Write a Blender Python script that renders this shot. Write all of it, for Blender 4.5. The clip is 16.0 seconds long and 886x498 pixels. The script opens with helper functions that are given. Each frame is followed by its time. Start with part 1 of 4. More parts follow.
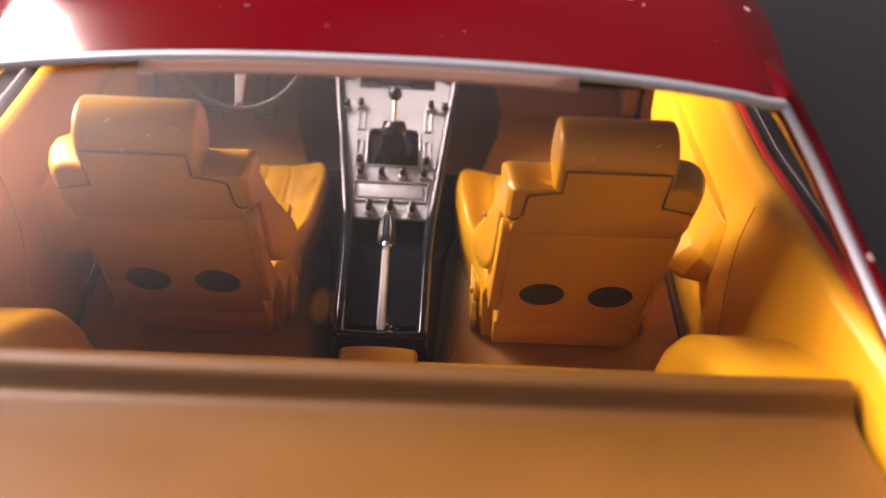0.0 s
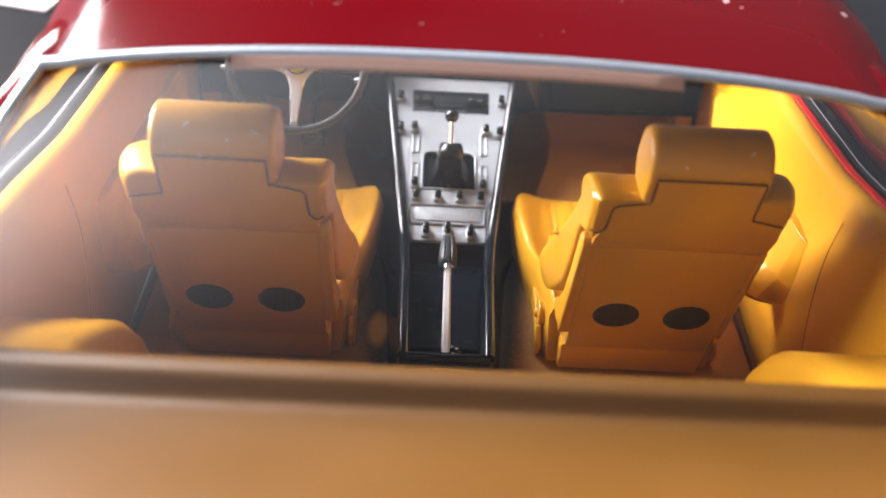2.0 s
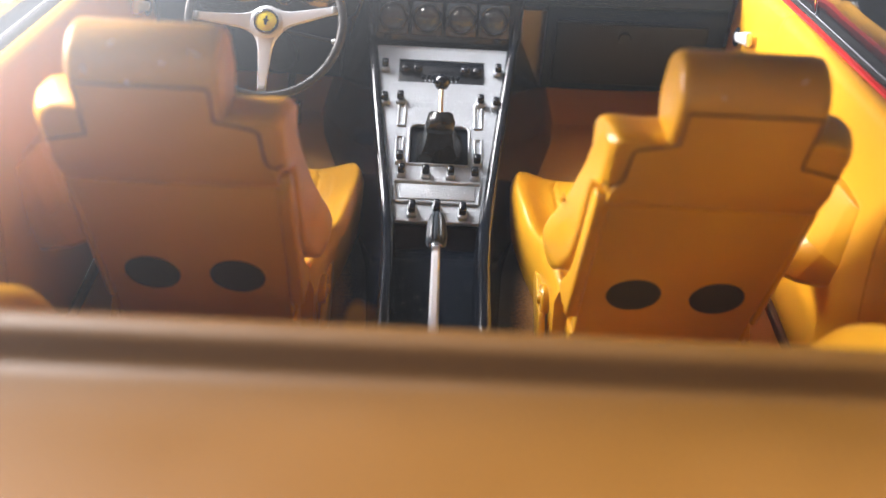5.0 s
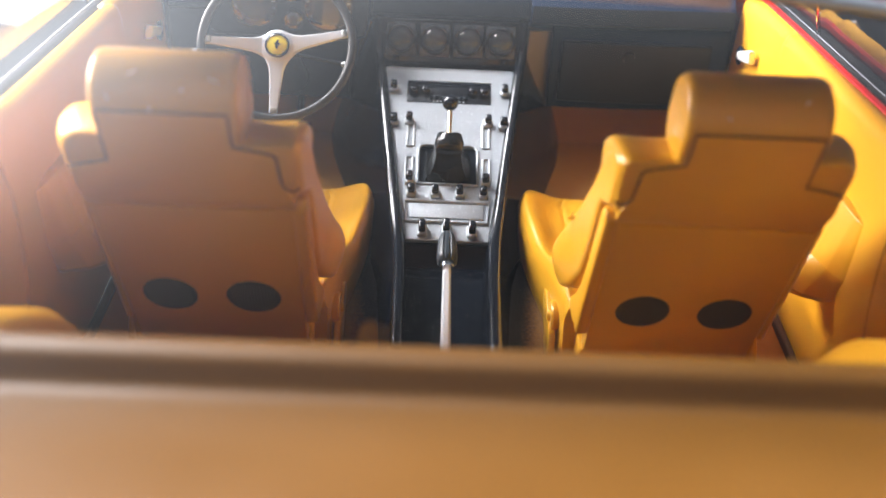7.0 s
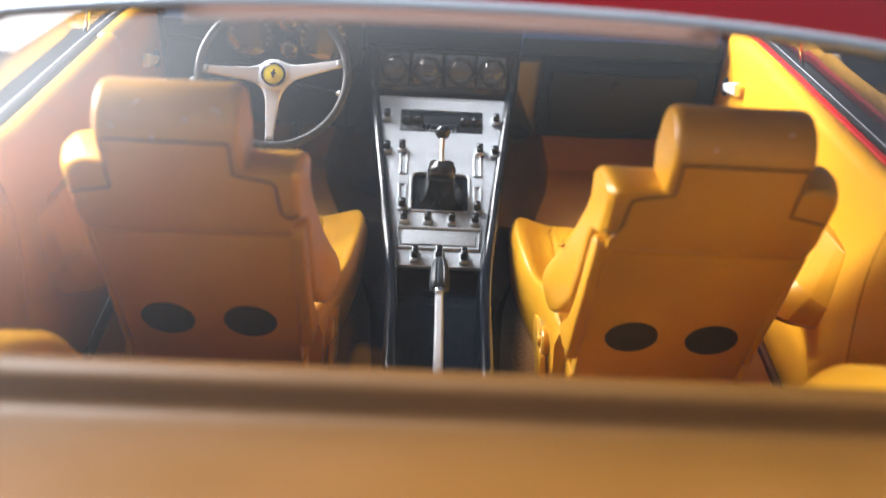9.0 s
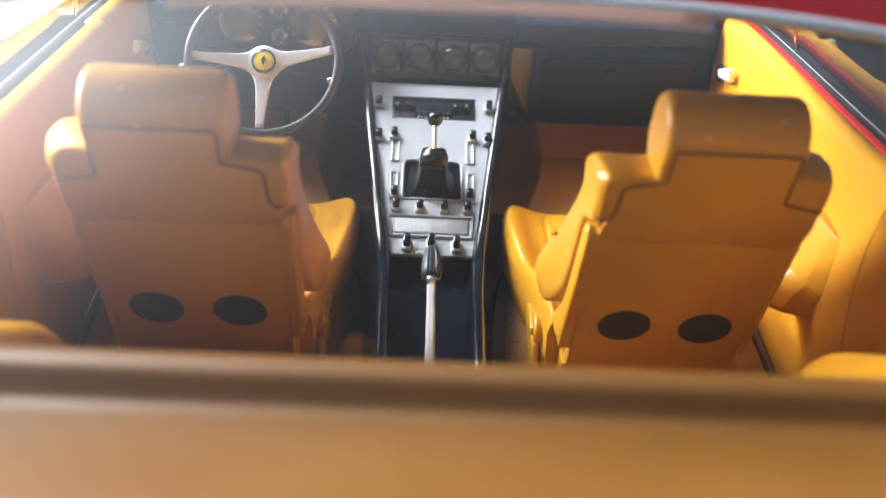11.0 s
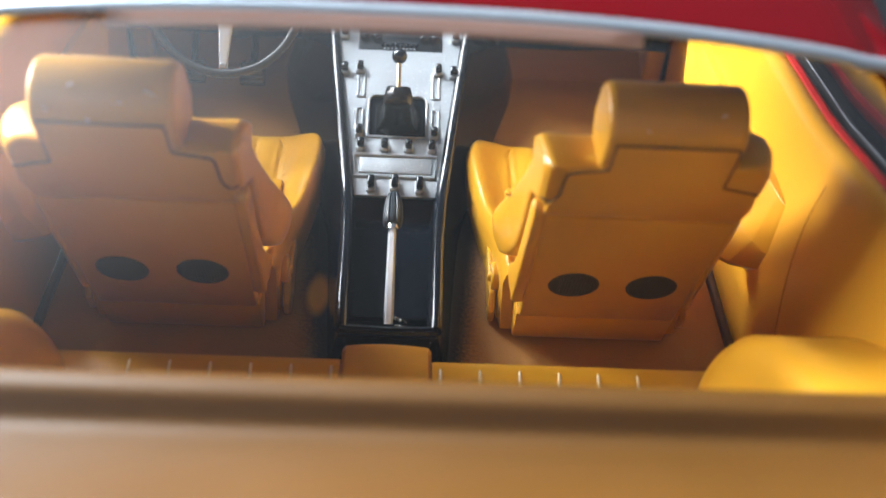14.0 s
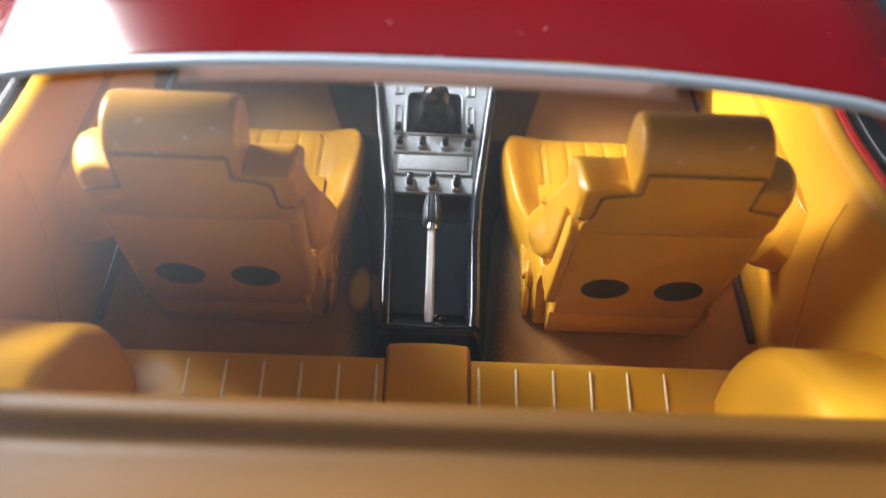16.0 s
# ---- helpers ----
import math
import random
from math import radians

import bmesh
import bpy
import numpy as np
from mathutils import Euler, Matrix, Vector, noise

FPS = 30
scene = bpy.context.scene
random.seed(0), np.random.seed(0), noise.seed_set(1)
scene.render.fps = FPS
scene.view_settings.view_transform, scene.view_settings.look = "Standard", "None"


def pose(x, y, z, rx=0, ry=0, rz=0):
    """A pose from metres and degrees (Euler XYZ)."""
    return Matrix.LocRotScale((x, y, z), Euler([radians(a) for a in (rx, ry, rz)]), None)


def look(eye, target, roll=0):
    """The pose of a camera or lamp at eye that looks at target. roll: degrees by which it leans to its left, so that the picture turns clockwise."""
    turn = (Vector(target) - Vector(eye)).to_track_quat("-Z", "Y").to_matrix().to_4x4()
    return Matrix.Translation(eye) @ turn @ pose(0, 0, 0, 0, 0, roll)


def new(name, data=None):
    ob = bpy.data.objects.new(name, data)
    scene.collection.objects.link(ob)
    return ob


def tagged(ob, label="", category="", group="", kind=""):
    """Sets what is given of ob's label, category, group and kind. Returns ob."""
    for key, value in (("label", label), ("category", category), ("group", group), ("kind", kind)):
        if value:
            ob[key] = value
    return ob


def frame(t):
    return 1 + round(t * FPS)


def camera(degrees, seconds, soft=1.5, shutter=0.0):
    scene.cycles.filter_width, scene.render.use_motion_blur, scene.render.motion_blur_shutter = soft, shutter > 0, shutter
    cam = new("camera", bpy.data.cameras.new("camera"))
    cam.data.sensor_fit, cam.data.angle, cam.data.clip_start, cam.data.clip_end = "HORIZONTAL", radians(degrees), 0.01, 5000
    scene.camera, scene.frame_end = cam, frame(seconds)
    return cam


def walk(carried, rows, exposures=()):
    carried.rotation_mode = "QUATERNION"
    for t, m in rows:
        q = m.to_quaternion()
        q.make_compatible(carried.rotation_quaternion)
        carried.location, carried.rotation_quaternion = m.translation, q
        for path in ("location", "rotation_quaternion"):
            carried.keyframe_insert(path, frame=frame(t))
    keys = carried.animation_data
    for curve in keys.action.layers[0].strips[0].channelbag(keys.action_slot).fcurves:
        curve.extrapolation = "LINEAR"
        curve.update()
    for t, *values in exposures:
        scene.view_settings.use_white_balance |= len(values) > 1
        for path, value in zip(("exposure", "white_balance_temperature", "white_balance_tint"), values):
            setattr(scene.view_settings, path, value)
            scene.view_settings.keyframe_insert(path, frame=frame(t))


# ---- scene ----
cam = camera(46.35, 16.0)
# seconds; millimetres; degrees
PATH = [
    (0.0, 4.46, 0.00, 110.00, 50.00, -2.62, 0.55),
    (0.5, 1.55, 4.97, 104.02, 50.41, -3.16, 0.33),
    (1.0, 0.80, 6.94, 100.19, 50.93, -3.31, 0.14),
    (1.5, -2.17, 2.02, 100.69, 51.81, -3.28, 0.34),
    (2.0, -3.64, 0.18, 104.10, 52.98, -2.96, 0.62),
    (2.5, -2.97, 5.64, 95.41, 53.29, -2.93, 0.77),
    (3.0, -3.11, 4.75, 94.65, 53.49, -2.89, 0.88),
    (3.5, -1.80, 7.40, 88.72, 53.71, -3.20, 0.68),
    (4.0, -1.51, 9.69, 87.77, 54.22, -3.27, 0.66),
    (6.5, -2.42, 10.69, 88.50, 55.93, -2.46, 0.35),
    (7.0, -2.70, 9.13, 89.18, 56.02, -2.48, 0.35),
    (7.5, -3.12, 8.79, 89.51, 56.25, -2.58, 0.35),
    (8.0, -3.34, 8.26, 89.78, 56.67, -2.80, 0.38),
    (8.5, -3.33, 7.89, 90.05, 57.01, -2.93, 0.18),
    (9.0, -3.36, 7.37, 90.40, 57.46, -3.08, -0.10),
    (11.5, -2.54, 9.04, 89.61, 56.11, -3.07, -0.43),
    (12.0, -2.08, 10.72, 88.54, 54.72, -3.29, -0.67),
    (12.5, -1.30, 12.81, 92.32, 52.66, -3.28, -0.65),
    (13.0, -1.38, 14.40, 92.55, 51.04, -3.48, -0.71),
    (13.5, -0.19, 13.36, 97.41, 49.60, -3.38, -0.56),
    (14.0, 0.87, 12.80, 101.24, 48.28, -3.24, -0.36),
    (14.5, -1.26, 13.65, 103.58, 46.85, -3.19, -0.25),
    (15.0, -1.63, 15.13, 107.63, 45.97, -2.83, 0.00),
    (15.5, -1.27, 14.78, 109.58, 45.14, -2.70, 0.26),
    (16.0, -1.55, 13.22, 110.67, 44.78, -2.52, 0.57),
]
MM = 0.001
# seconds, stops, kelvin, tint: the phone's own brightness and white balance
EXPOSURES = [(0.0, -0.9, 9500, 44), (0.5, -0.74, 8500, 28), (1.0, -0.6, 7800, 24), (2.0, -0.58, 7500, 22), (4.0, -0.5, 7450, 20), (9.0, -0.53, 7150, 17), (12.5, -0.51, 7000, 16), (14.0, -0.54, 6800, 11), (15.0, -0.6, 6800, 9), (16.0, -0.68, 7000, 13)]
walk(cam, [(t, pose(x * MM, y * MM, z * MM, rx, ry, rz)) for t, x, y, z, rx, ry, rz in PATH], EXPOSURES)
cam.data.dof.use_dof = True
cam.data.dof.focus_distance = 0.121
cam.data.dof.aperture_fstop = 26.0

# ---- world and light ----
world = bpy.data.worlds.new("sky")
scene.world = world
world.use_nodes = True
wt = world.node_tree
sky = wt.nodes.new("ShaderNodeTexSky")
sky.sky_type, sky.sun_disc = "NISHITA", False
sky.sun_elevation, sky.sun_rotation = radians(40), radians(-60)
wt.links.new(sky.outputs[0], wt.nodes["Background"].inputs[0])
wt.nodes["Background"].inputs[1].default_value = 0.1


def window_light(name, size_x, size_y, power, m, color):
    lamp = bpy.data.lights.new(name, "AREA")
    lamp.shape, lamp.size, lamp.size_y, lamp.energy, lamp.color = "RECTANGLE", size_x, size_y, power, color
    ob = new(name, lamp)
    ob.matrix_world = m
    return ob


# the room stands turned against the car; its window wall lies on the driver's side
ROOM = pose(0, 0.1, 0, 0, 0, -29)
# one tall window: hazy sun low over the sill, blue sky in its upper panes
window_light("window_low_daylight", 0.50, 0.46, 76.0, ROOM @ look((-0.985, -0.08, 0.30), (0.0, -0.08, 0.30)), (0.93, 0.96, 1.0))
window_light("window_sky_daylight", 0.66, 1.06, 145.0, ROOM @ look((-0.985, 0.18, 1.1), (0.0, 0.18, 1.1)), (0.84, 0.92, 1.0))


# ---- materials ----
def material(name, color, rough=0.5, metal=0.0, vary=0.12, scale=400.0, grain=0.0, coat=0.0, spec=0.5, fleck=None, dent=0.0):
    """A painted or moulded surface: colour varied at two scales, fine relief, uneven gloss."""
    mat = bpy.data.materials.new(name)
    mat.use_nodes = True
    nt = mat.node_tree
    bsdf = nt.nodes["Principled BSDF"]
    n, l = nt.nodes.new, nt.links.new
    co = n("ShaderNodeTexCoord")
    big, fine = n("ShaderNodeTexNoise"), n("ShaderNodeTexNoise")
    big.inputs["Scale"].default_value, big.inputs["Detail"].default_value = scale * 0.2, 4
    fine.inputs["Scale"].default_value, fine.inputs["Detail"].default_value = scale * 6, 3
    for t in (big, fine):
        l(co.outputs["Object"], t.inputs["Vector"])
    mix = n("ShaderNodeMix")
    mix.data_type = "RGBA"
    mix.inputs[6].default_value = (*[c * (1 - vary) for c in color], 1)
    mix.inputs[7].default_value = (*[min(1, c * (1 + vary)) for c in color], 1)
    l(big.outputs[0], mix.inputs[0])
    out = mix.outputs[2]
    if fleck:
        vor = n("ShaderNodeTexVoronoi")
        vor.inputs["Scale"].default_value = fleck[0]
        l(co.outputs["Object"], vor.inputs["Vector"])
        less = n("ShaderNodeMath")
        less.operation = "LESS_THAN"
        less.inputs[1].default_value = fleck[1]
        l(vor.outputs["Distance"], less.inputs[0])
        sel = n("ShaderNodeMath")
        sel.operation = "MULTIPLY"
        pick = n("ShaderNodeSeparateColor")
        l(vor.outputs["Color"], pick.inputs[0])
        gate = n("ShaderNodeMath")
        gate.operation = "GREATER_THAN"
        gate.inputs[1].default_value = fleck[3]
        l(pick.outputs[0], gate.inputs[0])
        l(less.outputs[0], sel.inputs[0])
        l(gate.outputs[0], sel.inputs[1])
        fl = n("ShaderNodeMix")
        fl.data_type = "RGBA"
        fl.inputs[7].default_value = (*fleck[2], 1)
        l(out, fl.inputs[6])
        l(sel.outputs[0], fl.inputs[0])
        out = fl.outputs[2]
    l(out, bsdf.inputs["Base Color"])
    ramp = n("ShaderNodeMapRange")
    ramp.inputs["To Min"].default_value, ramp.inputs["To Max"].default_value = rough * 0.82, min(1, rough * 1.2)
    l(big.outputs[0], ramp.inputs["Value"])
    l(ramp.outputs[0], bsdf.inputs["Roughness"])
    bsdf.inputs["Metallic"].default_value = metal
    bsdf.inputs["Specular IOR Level"].default_value = spec
    bsdf.inputs["Coat Weight"].default_value = coat
    bsdf.inputs["Coat Roughness"].default_value = 0.05
    if grain:
        bump = n("ShaderNodeBump")
        bump.inputs["Strength"].default_value, bump.inputs["Distance"].default_value = grain, 0.0001
        l(fine.outputs[0], bump.inputs["Height"])
        l(bump.outputs[0], bsdf.inputs["Normal"])
        if dent:
            # soft unevenness of the moulding under the fine grain
            wave, low = n("ShaderNodeTexNoise"), n("ShaderNodeBump")
            wave.inputs["Scale"].default_value, wave.inputs["Detail"].default_value = scale * 1.1, 2
            l(co.outputs["Object"], wave.inputs["Vector"])
            low.inputs["Strength"].default_value, low.inputs["Distance"].default_value = dent, 0.0006
            l(wave.outputs[0], low.inputs["Height"])
            l(low.outputs[0], bump.inputs["Normal"])
    return mat


def glass_material(name, tint, rough=0.02, ior=1.45, dust=0.0, sheen=(1, 1, 1)):
    """A thin clear pane: light passes straight on, the gloss follows Fresnel."""
    mat = bpy.data.materials.new(name)
    mat.use_nodes = True
    nt = mat.node_tree
    n, l = nt.nodes.new, nt.links.new
    nt.nodes.remove(nt.nodes["Principled BSDF"])
    clear, gloss, mix, fres = n("ShaderNodeBsdfTransparent"), n("ShaderNodeBsdfGlossy"), n("ShaderNodeMixShader"), n("ShaderNodeFresnel")
    clear.inputs[0].default_value = (*tint, 1)
    gloss.inputs["Roughness"].default_value = rough
    gloss.inputs[0].default_value = (*sheen, 1)
    fres.inputs["IOR"].default_value = ior
    l(fres.outputs[0], mix.inputs[0])
    l(clear.outputs[0], mix.inputs[1])
    l(gloss.outputs[0], mix.inputs[2])
    out = mix
    if dust:
        # a thin uneven film of dust and smears, also standing in for veiling glare
        film, smear, level, over, co = n("ShaderNodeBsdfDiffuse"), n("ShaderNodeTexNoise"), n("ShaderNodeMapRange"), n("ShaderNodeMixShader"), n("ShaderNodeTexCoord")
        film.inputs[0].default_value = (0.72, 0.80, 0.88, 1)
        smear.inputs["Scale"].default_value, smear.inputs["Detail"].default_value = 60, 5
        level.inputs["To Min"].default_value, level.inputs["To Max"].default_value = dust * 0.5, dust * 1.5
        l(co.outputs["Object"], smear.inputs["Vector"])
        l(smear.outputs[0], level.inputs["Value"])
        l(level.outputs[0], over.inputs[0])
        l(mix.outputs[0], over.inputs[1])
        l(film.outputs[0], over.inputs[2])
        out = over
    l(out.outputs[0], nt.nodes["Material Output"].inputs["Surface"])
    return mat


LEATHER = material("moulded_ochre_plastic", (0.645, 0.312, 0.018), 0.31, vary=0.09, scale=300, grain=0.14, coat=0.0, spec=0.5, dent=0.07)
# tan as the cabin trim, darkened in place of weaker light on the shelf
SHELF = material("darkened_tan_shelf_plastic", (0.125, 0.051, 0.0048), 0.46, vary=0.14, scale=420, grain=0.35, spec=0.42, dent=0.03)
CARPET = material("tan_textured_floor", (0.36, 0.160, 0.030), 0.7, vary=0.2, scale=500, grain=1.0, dent=0.15)
RED = material("red_lacquer", (0.115, 0.002, 0.005), 0.14, vary=0.05, scale=120, coat=0.35, spec=0.3, fleck=(260, 0.10, (0.6, 0.45, 0.45), 0.72))
# the body's red, lightened to stand in for light on the edge
LIT_EDGE_RED = material("lit_body_red", (0.42, 0.012, 0.010), 0.3, vary=0.1, scale=500)
CHROME = material("chrome_trim", (0.74, 0.81, 0.86), 0.16, metal=1.0, vary=0.04, scale=500)
SILVER = material("silver_painted_metal", (0.37, 0.41, 0.44), 0.36, metal=0.5, vary=0.16, scale=900, grain=1.0, fleck=(4200, 0.26, (0.66, 0.70, 0.74), 0.78))
SATIN = material("satin_grey_trim", (0.32, 0.34, 0.39), 0.42, metal=0.6, vary=0.05, scale=500)
DUST = material("pale_dust", (0.42, 0.24, 0.24), 0.8)
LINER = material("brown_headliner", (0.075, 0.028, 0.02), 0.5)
TRIM = material("silver_trim", (0.40, 0.48, 0.56), 0.34, metal=0.5, vary=0.05, scale=500)
GROOVE_SHADE = material("groove_shade_brown", (0.07, 0.025, 0.006), 0.7)
BLACK = material("gloss_black_plastic", (0.004, 0.007, 0.012), 0.15, vary=0.2, scale=500, grain=0.05, spec=0.55, fleck=(1500, 0.07, (0.3, 0.3, 0.3), 0.9))
POLISHED = material("polished_alloy", (0.84, 0.90, 0.97), 0.24, metal=0.3, vary=0.04, scale=700, grain=0.1)
BOUNCEWALL = material("fill_bounce_plaster", (0.42, 0.42, 0.43), 0.85, vary=0.06, scale=6, grain=0.2)
# pale colour paints the piping's highlights; the headrest scuffs share it
PIPING = material("pale_highlight_and_scuff", (0.88, 0.74, 0.48), 0.3, vary=0.1, scale=300, grain=0.1)
GLARE_WHITE = material("white_table_glare", (0.86, 0.87, 0.88), 0.7, vary=0.03, scale=20)
# blue in this base is the sky's reflection painted into the black pad
PAD = material("sky_tinted_black_plastic", (0.003, 0.014, 0.042), 0.4, vary=0.25, scale=500, grain=0.2, spec=0.09)
HOOD = material("dark_grey_gauge_housing", (0.030, 0.036, 0.044), 0.24, vary=0.3, scale=600)
DARKWALL = material("dark_blue_grey_wall", (0.045, 0.05, 0.056), 0.8, vary=0.5, scale=9, grain=0.2)
MATT = material("matt_black_plastic", (0.003, 0.007, 0.013), 0.34, vary=0.2, scale=500, grain=0.2, spec=0.12)
RUBBER = material("black_rubber_seal", (0.02, 0.02, 0.022), 0.45, vary=0.2, scale=800, grain=0.2)
MESH = material("black_speaker_mesh", (0.030, 0.028, 0.022), 0.6, vary=0.3, scale=1500, grain=0.3)
PINK = material("headliner_pale_pink", (0.44, 0.27, 0.22), 0.3, vary=0.06, scale=300, coat=0.4)
YELLOW = material("yellow_enamel", (0.95, 0.78, 0.01), 0.3, vary=0.03)
BRASS = material("brass_rod", (0.76, 0.62, 0.42), 0.3, metal=1.0)
FACE = material("smoky_dial_face", (0.06, 0.06, 0.062), 0.3, vary=0.4, scale=1800)
GAUGE = material("dark_gauge_face", (0.045, 0.036, 0.038), 0.3, metal=0.0, vary=0.6, scale=2500)
TABLE = material("dark_grey_table", (0.014, 0.016, 0.019), 0.3, vary=0.5, scale=20, spec=0.3)
WALL = material("grey_plaster", (0.22, 0.225, 0.235), 0.85, vary=0.06, scale=6, grain=0.2)
GLASS = glass_material("clear_window_plastic", (0.97, 0.97, 0.97), 0.03, 1.25)
BOOT = material("glossy_black_boot", (0.012, 0.014, 0.015), 0.24, vary=0.2, scale=900, grain=0.1)
GRIP = material("ribbed_dark_grip", (0.020, 0.032, 0.044), 0.42, vary=0.2, scale=900)
# brown base paints the orange reflection on the console's dark flank
CHEEK = material("brown_reflection_plastic", (0.048, 0.040, 0.036), 0.3, vary=0.3, scale=400)
HOUSING = material("dark_gauge_housing", (0.045, 0.056, 0.066), 0.22, vary=0.2, scale=900)
SIDEGLASS = glass_material("clear_side_window_plastic", (0.95, 0.96, 0.97), 0.03, 1.36)
LENS = glass_material("domed_lens", (0.97, 0.97, 0.97), 0.06, 1.6)
# rough bluish gloss and film put a glare veil into the pane
HAZY = glass_material("veiled_window_plastic", (0.96, 0.97, 0.98), 0.54, 1.215, 0.002, (0.86, 0.94, 1.0))


def oversprayed(mat):
    """Black paint mist along both sides of the console; a patch it missed on the driver's side is painted as if lit."""
    nt = mat.node_tree
    n, l = nt.nodes.new, nt.links.new
    bsdf = nt.nodes["Principled BSDF"]
    base = bsdf.inputs["Base Color"].links[0].from_socket
    co, xyz, mist = n("ShaderNodeTexCoord"), n("ShaderNodeSeparateXYZ"), n("ShaderNodeTexNoise")
    l(co.outputs["Object"], xyz.inputs[0])
    l(co.outputs["Object"], mist.inputs["Vector"])
    mist.inputs["Scale"].default_value, mist.inputs["Detail"].default_value = 2600, 5

    def calc(op, a, b=None):
        m = n("ShaderNodeMath")
        m.operation = op
        for k, v in enumerate((a, b)):
            if v is None:
                continue
            if isinstance(v, (int, float)):
                m.inputs[k].default_value = v
            else:
                l(v, m.inputs[k])
        return m.outputs[0]

    def ramp(value, lo, hi):
        m = n("ShaderNodeMapRange")
        m.interpolation_type = "SMOOTHSTEP"
        m.inputs["From Min"].default_value, m.inputs["From Max"].default_value = lo, hi
        m.inputs["To Min"].default_value, m.inputs["To Max"].default_value = 1, 0
        l(value, m.inputs["Value"])
        return m.outputs[0]

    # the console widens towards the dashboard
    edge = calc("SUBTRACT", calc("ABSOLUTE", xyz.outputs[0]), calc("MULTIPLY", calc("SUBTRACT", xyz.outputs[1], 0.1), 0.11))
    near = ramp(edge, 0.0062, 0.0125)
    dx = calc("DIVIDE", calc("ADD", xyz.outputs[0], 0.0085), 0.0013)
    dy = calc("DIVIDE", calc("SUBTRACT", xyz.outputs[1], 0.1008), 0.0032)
    lit_spot = ramp(calc("ADD", calc("MULTIPLY", dx, dx), calc("MULTIPLY", dy, dy)), 0.3, 1.8)
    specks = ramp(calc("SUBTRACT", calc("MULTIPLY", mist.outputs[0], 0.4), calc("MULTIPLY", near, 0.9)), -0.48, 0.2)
    cover = calc("MULTIPLY", specks, calc("SUBTRACT", 1.0, lit_spot))
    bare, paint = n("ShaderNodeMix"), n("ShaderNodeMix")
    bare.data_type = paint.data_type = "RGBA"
    # lighter than the floor's own tan: a pool of light in the colour
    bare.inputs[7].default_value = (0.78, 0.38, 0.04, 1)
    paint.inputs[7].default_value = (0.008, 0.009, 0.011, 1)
    l(lit_spot, bare.inputs[0])
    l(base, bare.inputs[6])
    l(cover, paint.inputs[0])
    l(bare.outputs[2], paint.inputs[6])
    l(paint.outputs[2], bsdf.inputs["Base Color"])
    return mat


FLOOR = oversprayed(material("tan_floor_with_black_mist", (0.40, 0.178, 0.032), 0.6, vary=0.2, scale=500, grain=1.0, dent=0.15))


# ---- building helpers (millimetres) ----
def thing(name, x, y, z, label, category, group="", kind=""):
    ob = new(name)
    ob.empty_display_size = 0.005
    ob.location = (x * MM, y * MM, z * MM)
    return tagged(ob, label, category, group, kind)


def origin(ob):
    p = Vector((0, 0, 0))
    while ob:
        p += Vector(ob.location)
        ob = ob.parent
    return p


def finish(bm, sharp=38):
    bmesh.ops.remove_doubles(bm, verts=bm.verts, dist=1e-4)
    bmesh.ops.recalc_face_normals(bm, faces=bm.faces)
    for f in bm.faces:
        f.smooth = True
    for e in bm.edges:
        e.smooth = not (len(e.link_faces) == 2 and e.calc_face_angle(0) > radians(sharp))


def mesh_of(name, bm, mat, at=(0, 0, 0), mir=1, sharp=38):
    if mir < 0:
        for v in bm.verts:
            v.co.x = -v.co.x
    finish(bm, sharp)
    at = Vector(at)
    for v in bm.verts:
        v.co = v.co * MM - at
    me = bpy.data.meshes.new(name)
    bm.to_mesh(me)
    bm.free()
    me.materials.append(mat)
    return me


def part(name, bm, mat, parent, label="", mir=1, sharp=38):
    ob = new(name, mesh_of(name, bm, mat, origin(parent), mir, sharp))
    ob.parent = parent
    return tagged(ob, label)


def solo(name, bm, mat, label, category, kind="", mir=1, group=""):
    """A thing of one single mesh."""
    return tagged(new(name, mesh_of(name, bm, mat, (0, 0, 0), mir)), label, category, group, kind)


def face_inward(ob, sign):
    """Turn a thin pane so that its front looks along sign * x."""
    if sum(p.normal.x * p.area for p in ob.data.polygons) * sign < 0:
        ob.data.flip_normals()


def loft(rows, closed=True, caps=True, bm=None):
    bm = bm or bmesh.new()
    vs = [[bm.verts.new(p) for p in r] for r in rows]
    n = len(rows[0])
    for a, b in zip(vs, vs[1:]):
        for i in range(n if closed else n - 1):
            j = (i + 1) % n
            bm.faces.new((a[i], a[j], b[j], b[i]))
    if closed and caps:
        bm.faces.new(vs[0][::-1])
        bm.faces.new(vs[-1])
    return bm


def tube(path, r, n=10, flat=1.0, bm=None, ring=False):
    """A round bar along a path; r: one radius or one per point."""
    pts = [Vector(p) for p in path]
    rows = []
    up = Vector((0, 0, 1))
    for i, p in enumerate(pts):
        a, b = (pts[i - 1], pts[(i + 1) % len(pts)]) if ring else (pts[max(i - 1, 0)], pts[min(i + 1, len(pts) - 1)])
        t = (b - a).normalized()
        side = t.cross(up)
        side = side.normalized() if side.length > 1e-3 else Vector((1, 0, 0))
        nrm = side.cross(t).normalized()
        rr = r[i] if isinstance(r, (list, tuple)) else r
        rows.append([p + side * rr * math.cos(k * 2 * math.pi / n) + nrm * rr * flat * math.sin(k * 2 * math.pi / n) for k in range(n)])
    if ring:
        rows.append(rows[0])
    return loft(rows, True, not ring, bm)


